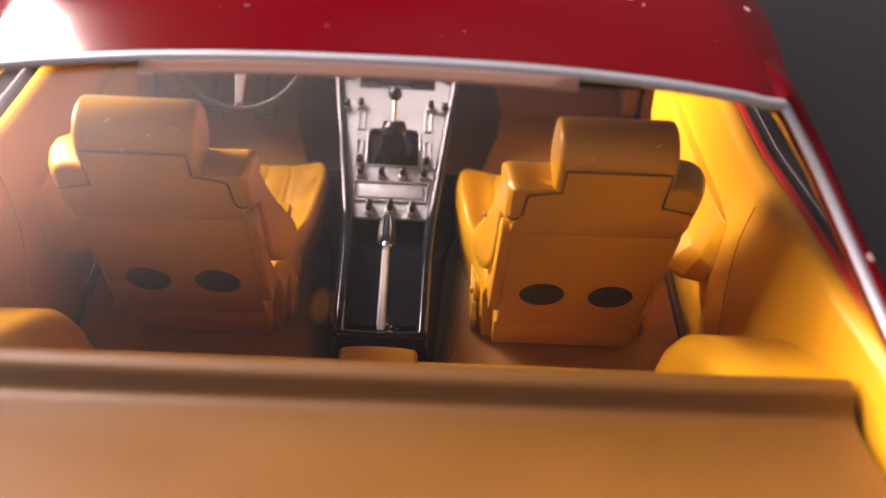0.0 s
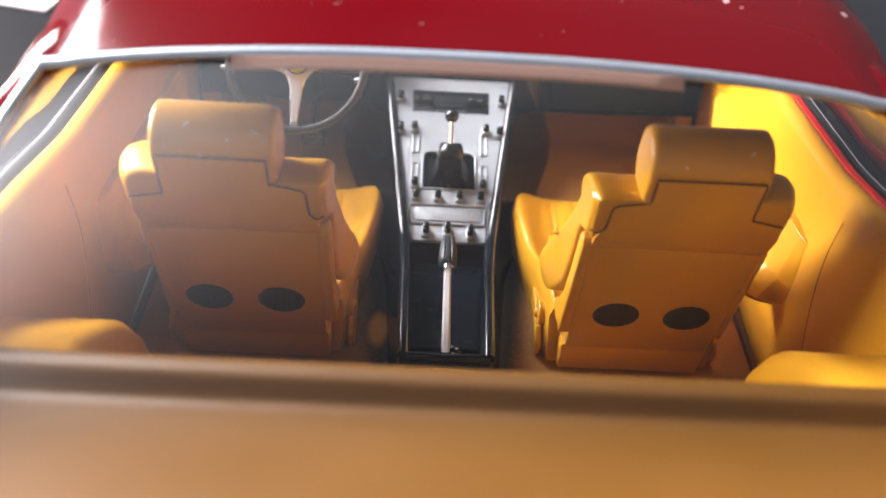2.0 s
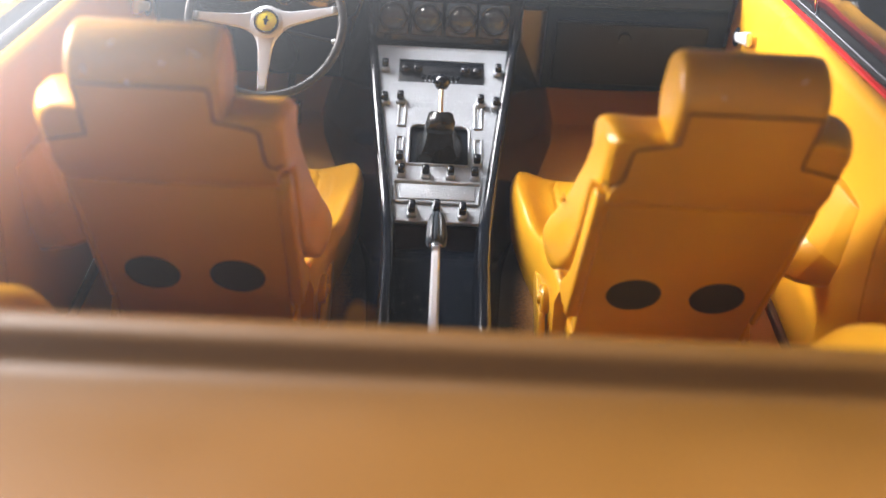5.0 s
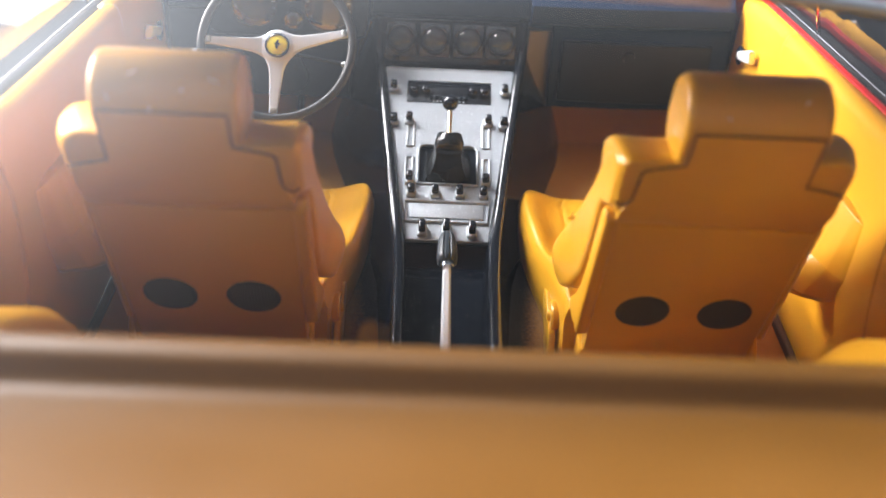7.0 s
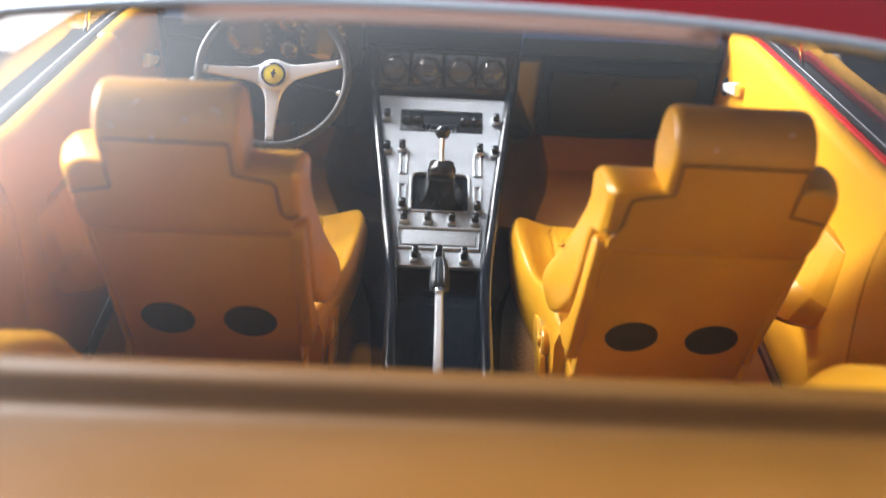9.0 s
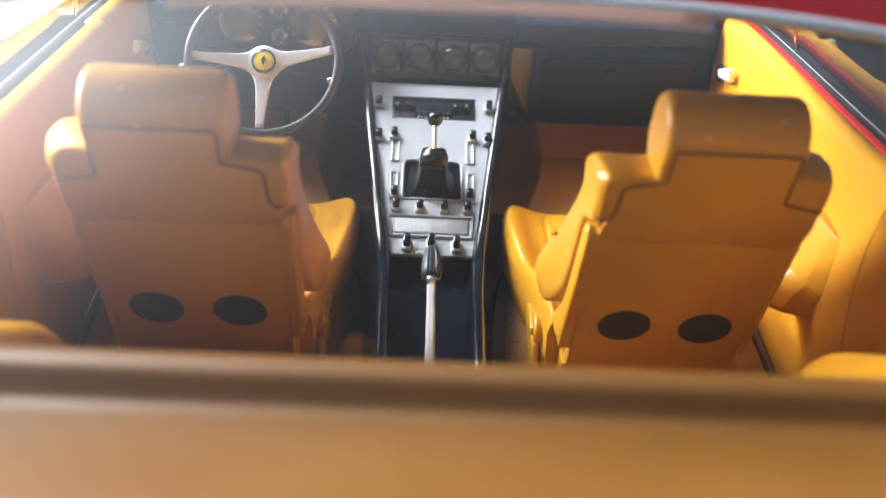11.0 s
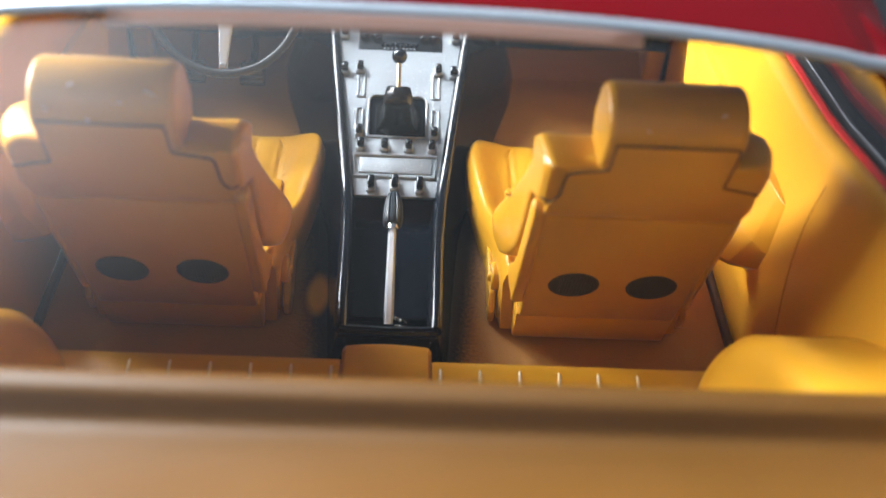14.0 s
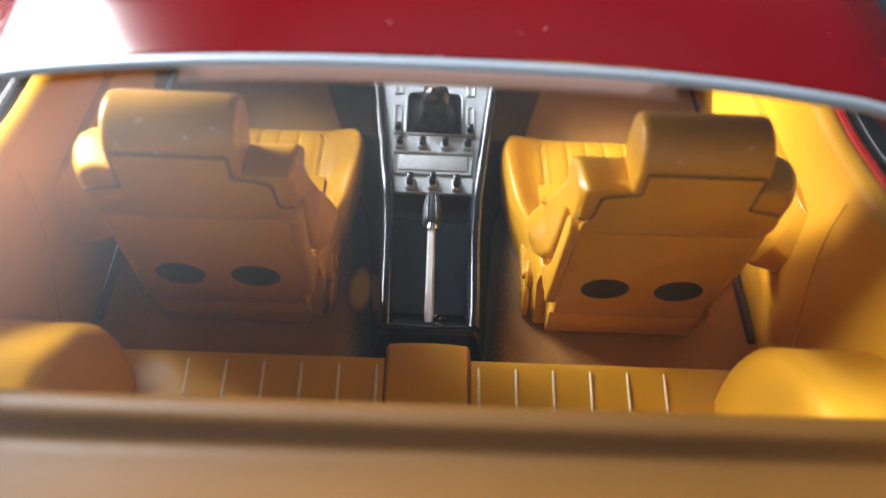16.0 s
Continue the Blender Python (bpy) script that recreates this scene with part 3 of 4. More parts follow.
# ---- front seats ----
def back_frame(x, s, n):
    """Coordinates of a seat's back: x across, s up along it, n out of its rear face."""
    return (22.9 + x, 94.4 - 0.339 * s - 0.941 * n, 15.3 + 0.941 * s - 0.339 * n)


def front_seat(s):
    t = thing("front_seat", s * 22.9, 106, 15, "ochre moulded bucket seat with roll headrest", "car seat", "front seats")
    P = lambda name, b, mat=LEATHER, label="", sharp=38: part(name, b, mat, t, label, s, sharp)
    # plinth
    b = prism([(-8.8, 0), (8.6, 0), (8.5, 6.2), (-9.0, 6.2)], -24, -0.25, 0.35)
    mapped(b, lambda x, y, z: (22.9 + x, 94.4 - 0.339 * y - z * 0.94, 15.3 + 0.941 * y))
    P("base", b)
    # rear panels
    lower = [(-8.7, 5.9), (8.3, 5.9), (8.5, 15), (8.9, 27.6), (-9.1, 27.8), (-8.8, 15)]
    P("back_panel", mapped(prism(lower, -1.8, 0.0, 0.3), back_frame))
    upper = [(-9.1, 27.9), (8.9, 27.7), (9.4, 30.2), (9.2, 32.6), (5.75, 33.6), (5.6, 39.3), (-4.6, 39.3), (-4.45, 35.7), (-7.9, 34.8), (-8.0, 31.4), (-9.0, 29.6)]
    P("back_panel", mapped(prism(upper, -1.8, 0.05, 0.2), back_frame))
    # padded front of the back
    b = rbox(-8.0, 8.0, 3.5, 30.0, -4.9, -1.2, 1.2, 4)
    P("back_cushion", mapped(b, back_frame))
    # shoulders
    # inboard: a hollowed saddle whose outer side runs on into the wing
    rows = []
    for n, f in ((-0.22, 0.5), (-0.35, 0.2), (-0.8, 0.0), (-2.0, 0.0), (-3.5, 0.0), (-4.6, 0.1), (-5.3, 0.5), (-5.6, 1.0)):
        top = 35.9 - 0.38 * abs(n) - f
        xo = -9.62 + 0.115 * n + (0.45 if n > -0.3 else 0.15 if n > -0.5 else 0)
        sec = [(-4.4, 28.6), (-4.4, top)]
        for k in range(1, 8):
            sec.append((-4.4 + (xo + 5.3) * k / 8, top - 0.12 * math.sin(math.pi * min(1, 1.08 * k / 8)) ** 2))
        for k in range(7):
            a = math.pi / 2 * k / 6
            sec.append((xo + 0.8 * (1 - math.sin(a)), top - 0.8 * (1 - math.cos(a))))
        sec += [(xo + 0.05, 31.0), (xo + 0.2, 29.4), (xo + 0.5, 28.6)]
        rows.append([(x, q, n) for x, q in sec])
    P("shoulder", mapped(loft(rows), back_frame), sharp=50)
    # outboard: a rounded knob
    rows = []
    for n, f in ((-0.22, 0.62), (-0.3, 0.3), (-0.6, 0.08), (-1.2, 0.0), (-2.2, 0.0), (-3.6, 0.0), (-4.8, 0.1), (-5.6, 0.5), (-6.0, 1.0)):
        out = float(np.interp(abs(n), (0.2, 1.0, 3.0), (9.55, 9.9, 10.7))) - f
        top = 36.6 - 0.28 * abs(n) - f
        sec = [(5.0, 27.7), (5.0, top)]
        for k in range(9):
            a = math.pi / 2 * k / 8
            sec.append((out - 2.3 * (1 - math.sin(a)), top - 2.5 * (1 - math.cos(a))))
        sec += [(out, 32.0), (out - 0.1, 30.6), (out - 0.35, 29.3), (out - 0.8, 28.3), (out - 1.5, 27.7)]
        rows.append([(x, q, n) for x, q in sec])
    P("shoulder", mapped(loft(rows), back_frame), sharp=50)
    # dark tubes laid on the panel paint the shade in its deep grooves
    for line in ([(-4.65, 39.25), (-4.6, 35.75), (-7.6, 35.0), (-8.0, 34.6), (-8.2, 31.2), (-8.6, 30.5), (-9.1, 30.4), (-9.6, 30.9)], [(-4.65, 39.4), (5.65, 39.4)], [(5.7, 39.25), (5.85, 33.6), (9.2, 32.7)]):
        P("seam", mapped(tube([(x, q, 0.0) for x, q in line], 0.08, 6), back_frame), GROOVE_SHADE, "dark tube painting the shade in a seam")
    # side wings sweeping forward and down beside the cushion
    for e in (-1, 1):
        x0 = -8.9 if e < 0 else 8.7
        rear = table_of({7.4: -7.6, 8.6: -6.3, 11: -4.8, 15: -3.6, 20: -3.1, 26: -3.0, 27.4: -2.7, 28.3: -1.9, 28.9: -1.0, 29.5: -0.55, 33.4: -0.4, 34.6: -0.6, 35.1: -1.1})
        front = table_of({7.4: -7.8, 7.8: -8.5, 9: -9.4, 11: -9.9, 13.5: -9.95, 16.4: -9.4, 19.8: -8.1, 23.6: -6.8, 27.2: -5.6, 29.8: -5.1, 32.6: -4.3, 34.4: -2.8, 35.1: -1.4})
        rows = []
        for k in range(71):
            q = 7.4 + 27.7 * k / 70
            lo, hi = rear(q), front(q)
            outer = []
            for i in range(17):
                n = lo + (hi - lo) * (0.5 - 0.5 * math.cos(math.pi * i / 16))
                d = min(abs(n - lo), abs(n - hi), 0.8 * (q - 7.4), 1.2 * (35.1 - q))
                drop = 0.55 - math.sqrt(max(0.0, 0.55 ** 2 - (0.55 - d) ** 2)) if d < 0.55 else 0.0
                x = 9.75 + 0.115 * -n + 1.2 * math.exp(-((q - 10.8) / 3.6) ** 2) * min(1, max(0, (-n - 4) / 4)) - drop
                outer.append(back_frame(e * (x - (0.9 if e > 0 else 0)), q, n))
            rows.append(outer + [back_frame(e * 7.9, q, hi), back_frame(e * 7.9, q, lo)])
        P("wing", loft(rows), sharp=70)
        if e < 0 and s > 0:
            burr = ball(0.28, 8)
            for dx, dq, dn, r in ((0.1, 0.35, 0.3, 0.2), (-0.1, -0.4, -0.25, 0.22), (0.15, 0.1, -0.5, 0.14)):
                merge(burr, mapped(ball(r, 6), lambda a, b, c: (dx + a, dq + b, dn + c)))
            P("moulding_burr", mapped(burr, lambda a, b, c: back_frame(-11.0 + a, 17.6 + b, -8.6 + c)))
        # edge fin over the hinge
        fin = [(0.1, 9.6), (0.1, 27.7), (-0.35, 28.4), (-1.0, 28.6), (-1.7, 28.2), (-2.1, 27.2), (-2.15, 24), (-2.15, 20), (-2.5, 15.6), (-3.5, 12.0), (-5.0, 9.2), (-5.3, 8.0), (-4.4, 7.4), (-2.4, 8.2), (-1.2, 9.4)]
        b = prism(fin, 0, 1.3 if e < 0 else 0.7, 0.3, 3)
        P("hinge_cover", mapped(b, lambda x, y, z: back_frame(x0 + e * (z - 0.2), y, x)))
        # hinge: a barrel with a collar, the lug below it and the bracket plate on the floor
        hx = lambda k: 22.9 + x0 + e * k
        b = mapped(lathe([(0, 0.1), (1.55, 0.1), (1.75, 0.3), (1.75, 1.0), (1.5, 1.15), (1.5, 1.45), (1.7, 1.6), (1.7, 2.3), (1.5, 2.5), (0, 2.5)], 20), lambda x, y, z: (hx(z), 99.6 + x, 20.0 + y))
        hinge = P("hinge", b)
        b = rbox(0.2, 1.7, 97.2, 101.4, 15.4, 19.8, 0.4)
        rbox(0.9, 1.5, 96.4, 98.6, 16.4, 22.4, 0.25, bm=b)
        P("hinge_lug", mapped(b, lambda x, y, z: (hx(x), y, z)))
        plate = [(97.0, 15.2), (96.4, 17.4), (97.8, 19.2), (100.6, 19.6), (103.6, 20.4), (105.4, 19.6), (105.2, 18.2), (103.0, 16.8), (100.6, 15.2)]
        b = mapped(prism(plate, 0, 0.8, 0.25, 2), lambda y, z, k: (hx(1.9 + k), y, z))
        P("hinge_bracket", b)
        b = mapped(lathe([(0, 0.45), (0.45, 0.4), (0.6, 0.2), (0.6, 0)], 14), lambda x, y, z: (hx(2.45 + z), 99.6 + x, 20.0 + y))
        P("hinge_pin", b)
    # headrest: a capsule section drawn across
    sec = []
    for k in range(24):
        a = k * 2 * math.pi / 24
        sec.append((-3.4 + 3.35 * math.cos(a), (38.3 if math.sin(a) >= 0 else 36.6) + 3.35 * math.sin(a)))
    rows = []
    for x, f in ((-5.45, 0.84), (-5.4, 0.90), (-5.27, 0.95), (-5.0, 0.985), (-4.6, 1), (5.4, 1), (5.8, 0.985), (6.03, 0.95), (6.15, 0.90), (6.2, 0.84)):
        rows.append([back_frame(x, 37.4 + (q - 37.4) * f, -3.4 + (n + 3.4) * f) for n, q in sec])
    P("headrest", loft(rows), sharp=55)
    # small scuffs and mould marks on the headrest
    for x, a, ln, tilt in ((-3.6, 62, 0.55, 20), (2.7, 70, 0.4, -35), (4.6, 35, 0.3, 60), (-1.2, 48, 0.22, 0), (1.4, 20, 0.2, 80)) if s < 0 else ((3.9, 66, 0.35, 30), (-2.2, 40, 0.2, -20)):
        q0, n0 = 38.3 + 3.36 * math.sin(radians(a)), -3.4 + 3.36 * math.cos(radians(a))
        k, t0 = math.cos(radians(tilt)), math.sin(radians(tilt))
        mark = mapped(ball(1, 8), lambda u, v, w: back_frame(x + ln * u * k - 0.07 * v * t0, q0 + (ln * u * t0 + 0.07 * v * k) * math.cos(radians(a)) + 0.05 * w * math.sin(radians(a)), n0 - (ln * u * t0 + 0.07 * v * k) * math.sin(radians(a)) + 0.05 * w * math.cos(radians(a))))
        P("scuff", mark, PIPING, "pale scuff in the plastic")
    # two perforated speaker discs
    for x in (-4.0, 4.05):
        b = lathe([(0, 0.10), (2.4, 0.10), (2.62, 0.06), (2.72, -0.3)], 28)
        sp = P("speaker", mapped(b, lambda a, c, z: back_frame(x + a, 14.1 + c, z)), MESH, "dark perforated speaker disc")
        holes = bmesh.new()
        for i in range(-7, 8):
            for j in range(-7, 8):
                if (i * 0.33) ** 2 + (j * 0.33) ** 2 < 2.3 ** 2:
                    o = [back_frame(x + i * 0.33 + dx, 14.1 + j * 0.33 + dy, z) for dx, dy, z in ((-0.1, -0.1, 0.1), (0.1, -0.1, 0.1), (0.1, 0.1, 0.1), (-0.1, 0.1, 0.1), (0, 0, 0.2))]
                    vs = [holes.verts.new(p) for p in o]
                    for a in range(4):
                        holes.faces.new((vs[a], vs[(a + 1) % 4], vs[4]))
        tagged(part("perforation", holes, MESH, sp, "", s), kind="stuff")
    # seat cushion: raised bolsters round a pleated middle
    rows = []
    xs = [-1 + 2 * k / 120 for k in range(121)]
    for y, w0, zt in ((96, 10.4, 18.6), (103.5, 11.3, 19.4), (109.7, 12.5, 19.8), (114, 13.2, 19.9), (119, 13.8, 19.8), (122, 13.7, 19.6), (124.5, 13.1, 19.3), (126.4, 12.1, 18.8), (127.8, 11.0, 18.0), (128.8, 10.0, 16.9), (129.2, 9.4, 15.8)):
        sec = []
        fade = max(0.0, min(1.0, (128.4 - y) / 5))
        for u in xs:
            x = u * w0
            d = w0 - abs(x)
            round_off = 1.5 * max(0, 1 - d / 0.9) ** 2.2
            bump = (2.5 + 3.2 * max(0.0, min(1.0, (109 - y) / 8))) * math.exp(-((d - 0.8) / 2.7) ** 2) * fade
            groove = sum((0.34 if abs(p) > 7 else 0.26) * math.exp(-((x - p) / 0.2) ** 2) for p in (-7.9, -4.4, -1.7, 0.95, 3.6, 7.9))
            puff = 0.16 * abs(math.sin(math.pi * (x - 0.95) / 2.66)) if abs(x) < 7.5 else 0
            sec.append((22.9 + x, y, zt - round_off + bump + puff * fade - groove * min(1, fade + 0.3)))
        sec += [(22.9 + w0 * 0.97, y, 15.2), (22.9 - w0 * 0.97, y, 15.2)]
        rows.append(sec)
    P("seat_cushion", loft([[tuple(p) for p in r] for r in zip(*[spline(c, 3) for c in zip(*rows)])]), LEATHER, "", 60)
    P("seat_pan", rbox(22.9 - 9, 22.9 + 9, 98, 124, 14.9, 15.6, 0.2), MATT, "dark pan under the cushion")


# ---- centre console ----
CT = {89.2: (5.4, 20.6, 6.4), 92: (5.5, 20.8, 6.8), 104: (5.7, 20.9, 7.6), 111: (6.1, 21.0, 8.2), 114: (6.4, 20.9, 8.8), 127: (8.0, 24.6, 12.0), 141.5: (9.9, 29.5, 16.0), 143.5: (10.2, 29.7, 16.5), 147.3: (10.5, 34.6, 17.0), 150: (10.6, 35.6, 17.4)}


def plate_frame(x, s, h):
    """Coordinates on the sloping switch plate."""
    return (x, 113.1 + 0.949 * s - 0.315 * h, 19.95 + 0.315 * s + 0.949 * h)


def switch(parent, x, s, long=False):
    hw, hl = (0.62, 0.66) if not long else (0.62, 0.95)
    sw = part("switch", mapped(rbox(-hw, hw, -hl, hl, 0.0, 0.7, 0.3, 3), lambda a, b, z: plate_frame(x + a, s + b, 0.45 + z)), SILVER, parent, "small silver switch base")
    b = rbox(-0.44, 0.44, -0.5 if not long else -0.75, 0.5 if not long else 0.75, 0.5, 1.35, 0.24, 3)
    part("cap", mapped(b, lambda a, c, z: plate_frame(x + a, s + c + 0.3 * z, 0.5 + z)), BLACK, sw, "black rounded switch cap")


def console():
    c = thing("centre_console", 0, 115, 15, "gloss black centre console with silver switch plate", "console")
    rows = []
    for y in sorted(CT):
        wt, zt, wb = CT[y]
        tray = 91 < y < 112
        wi = wt - 1.2
        zf = zt - 3.2 if tray else zt - 0.25
        wm, zm = wt + 0.72 * (wb - wt), 15 + 0.33 * (zt - 15)
        rows.append([(-wb, y, 15), (-wm, y, zm), (-wt - 0.4, y, zt - 2.0), (-wt, y, zt - 0.3), (-wt + 0.3, y, zt), (-wi, y, zt), (-wi + 0.2, y, zf), (wi - 0.2, y, zf), (wi, y, zt), (wt - 0.3, y, zt), (wt, y, zt - 0.3), (wt + 0.4, y, zt - 2.0), (wm, y, zm), (wb, y, 15)])
    part("body", loft(rows), BLACK, c)
    for s in (1, -1):
        ys = [89.6 + (149 - 89.6) * k / 40 for k in range(41)]
        f = lambda i: (lambda y: float(np.interp(y, sorted(CT), [CT[k][i] for k in sorted(CT)])))
        w, z = f(0), f(1)
        path = [(w(y) - 0.35, y, z(y) + 0.15 + (0.5 if y > 113 else 0.2)) for y in ys]
        part("side_rail", tube(path, 0.76, 12), BLACK, c, "rounded gloss black side rail", s)
    part("tray_step", rbox(-4.25, 4.25, 94.0, 94.35, 17.2, 18.3, 0.12), BLACK, c)
    # dark side cheek between console and glovebox, its brown reflection put into the colour
    cheek = [[(10.9, 145.6, z), (14.6 + k, 146.4, z - 0.2), (14.6 + k, 147.2, z - 0.2), (10.9, 146.6, z)] for z, k in ((34.4, 0.0), (28.0, -0.1), (22.4, -0.3))]
    part("side_cheek", loft(cheek), CHEEK, c, "dark side cheek with a painted brown reflection")
    # rear lip of the tray
    part("rear_lip", tube([(-5.2, 89.6, 20.9), (0, 89.4, 20.9), (5.2, 89.6, 20.9)], 0.55, 8), BLACK, c)
    # plate with openings for radio and lever
    bm = bmesh.new()
    half = lambda s: 5.55 + (9.0 - 5.55) * s / 30.1
    strips = [(0.0, 9.1, None), (9.1, 15.6, 3.75), (15.6, 23.4, None), (23.4, 27.7, 5.7), (27.7, 30.1, None)]
    def block(x00, x01, x10, x11, s0, s1):
        o = [(x00, s0), (x01, s0), (x11, s1), (x10, s1)]
        loft([[plate_frame(x, s, 0.05) for x, s in o], [plate_frame(x, s, 0.55) for x, s in o]], bm=bm)
    for s0, s1, hole in strips:
        if hole is None:
            block(-half(s0), half(s0), -half(s1), half(s1), s0, s1)
        else:
            block(-half(s0), -hole, -half(s1), -hole, s0, s1)
            block(hole, half(s0), hole, half(s1), s0, s1)
    plate = part("switch_plate", bm, SILVER, c, "brushed silver plate with switches", 1, 30)
    rim = [(-half(0) + 0.1, 0.5), (-half(0) + 0.45, 0.1), (half(0) - 0.45, 0.1), (half(0) - 0.1, 0.5), (half(30) - 0.1, 29.6), (half(30) - 0.5, 30), (-half(30) + 0.5, 30), (-half(30) + 0.1, 29.6)]
    part("plate_edge", tube([plate_frame(x, s, 0.46) for x, s in rim + rim[:1]], 0.2, 8), SILVER, plate)
    # raised border near the lower edge
    fr = [(-5.0, 2.9), (5.0, 2.9), (5.25, 6.1), (-5.25, 6.1)]
    part("bead_frame", tube([plate_frame(x, s, 0.6) for x, s in fr + fr[:1]], 0.3, 8), SILVER, plate)
    part("raised_panel", mapped(rbox(-4.6, 4.6, 3.3, 5.7, 0.5, 0.8, 0.15), plate_frame), SILVER, plate)
    # lever opening rim
    fr = [(-3.8, 9.0), (3.8, 9.0), (3.8, 14.9), (3.5, 15.5), (2.9, 15.75), (-2.9, 15.75), (-3.5, 15.5), (-3.8, 14.9)]
    part("bead_frame", tube([plate_frame(x, s, 0.55) for x, s in fr + fr[:1]], 0.22, 8), SILVER, plate)
    part("lever_well", mapped(rbox(-3.75, 3.75, 9.1, 15.6, 0.02, 0.12, 0), plate_frame), MATT, c, "dark well round the lever")
    # slots
    for x0 in (-4.9, 4.9):
        for s0, s1 in ((15.4, 19.6), (9.6, 13.4)):
            sl = [(x0 - 0.42, s0), (x0 + 0.42, s0), (x0 + 0.42, s1), (x0 - 0.42, s1)]
            part("slot_frame", tube([plate_frame(x, s, 0.58) for x, s in sl + sl[:1]], 0.2, 8), SILVER, plate)
    for x, s in ((-7.5, 25.6), (7.5, 25.6), (-7.2, 19.4), (7.2, 19.4), (-5.2, 19.7), (5.2, 19.7), (-4.8, 9.3), (4.8, 9.3), (-4.5, 7.2), (-1.5, 7.2), (1.55, 7.2), (4.5, 7.2), (-2.95, 1.3), (0, 1.5), (3.1, 1.3)):
        switch(plate, x, s, s < 2)
    # radio
    r = part("radio", mapped(rbox(-5.65, 5.65, 23.45, 27.65, 0.0, 0.45, 0.1), plate_frame), BLACK, c, "gloss black radio with knobs and keys")
    for k in range(8):
        part("key", mapped(rbox(-2.6 + k * 0.66, -2.15 + k * 0.66, 24.2, 24.7, 0.4, 0.75, 0.1), plate_frame), MATT, r)
    for k in range(9):
        part("mark", mapped(rbox(-2.2 + k * 0.5, -2.0 + k * 0.5, 23.75, 23.95, 0.42, 0.52, 0), plate_frame), SILVER, r, "tiny pale mark")
    for x in (-4.75, -3.2, 3.2, 4.75):
        b = mapped(lathe([(0.75, 0), (0.72, 0.5), (0.6, 0.8), (0.35, 0.95), (0, 0.95)], 16), lambda a, q, z: plate_frame(x + a, 25.6 + q, 0.4 + z))
        part("dial", b, BLACK, r)
    part("display", mapped(rbox(-2.7, 2.7, 25.5, 26.9, 0.4, 0.55, 0.08), plate_frame), BLACK, r)
    # gauge panel above the plate
    gp = lambda x, q, h: (x, 144.0 + 0.485 * q - 0.875 * h, 30.2 + 0.875 * q + 0.485 * h)
    part("gauge_panel", mapped(rbox(-10.0, 10.0, -0.6, 5.6, 0.0, 0.8, 0.3), gp), BLACK, c)
    for x in (-6.9, -2.25, 2.4, 6.9):
        part("gauge_hood", mapped(prism([(x - 2.1, 0.3), (x + 2.1, 0.3), (x + 2.1, 4.9), (x - 2.1, 4.9)], 0.6, 1.25, 0.35), gp), HOUSING, c, "square dark gauge housing")
        g = part("gauge", mapped(lathe([(0, 1.0), (1.65, 1.0), (1.68, 1.5), (1.84, 1.6), (1.98, 1.5), (2.02, 1.2)], 24), lambda a, q, h: gp(x + a, 2.6 + q, h)), HOOD, c, "round gauge with dark bezel")
        ring = [gp(x + 1.86 * math.cos(k * math.pi / 14), 2.6 + 1.86 * math.sin(k * math.pi / 14), 1.58) for k in range(28)]
        part("bezel", tube(ring, 0.13, 8, 1.0, None, True), BLACK, g, "thin gloss black bezel")
        part("dial_face", mapped(lathe([(0, 1.08), (1.62, 1.06)], 20), lambda a, q, h: gp(x + a, 2.6 + q, h)), GAUGE, g, "dark dial face")
        part("needle", mapped(rbox(-0.08, 0.08, -0.3, 1.2, 1.12, 1.2, 0), lambda a, q, h: gp(x + a * 0.8 + q * 0.5, 2.6 + q * 0.8, h)), SILVER, g)
        part("lens", mapped(lathe([(0, 2.3), (0.6, 2.2), (1.1, 1.95), (1.5, 1.6), (1.72, 1.3)], 20), lambda a, q, h: gp(x + a, 2.6 + q, h)), LENS, g).visible_shadow = False
    for x in (-7.6, 7.6):
        part("knob", mapped(ball(0.55, 10), lambda a, q, h: (x + a, 142.9 + q, 30.6 + h)), BLACK, c)


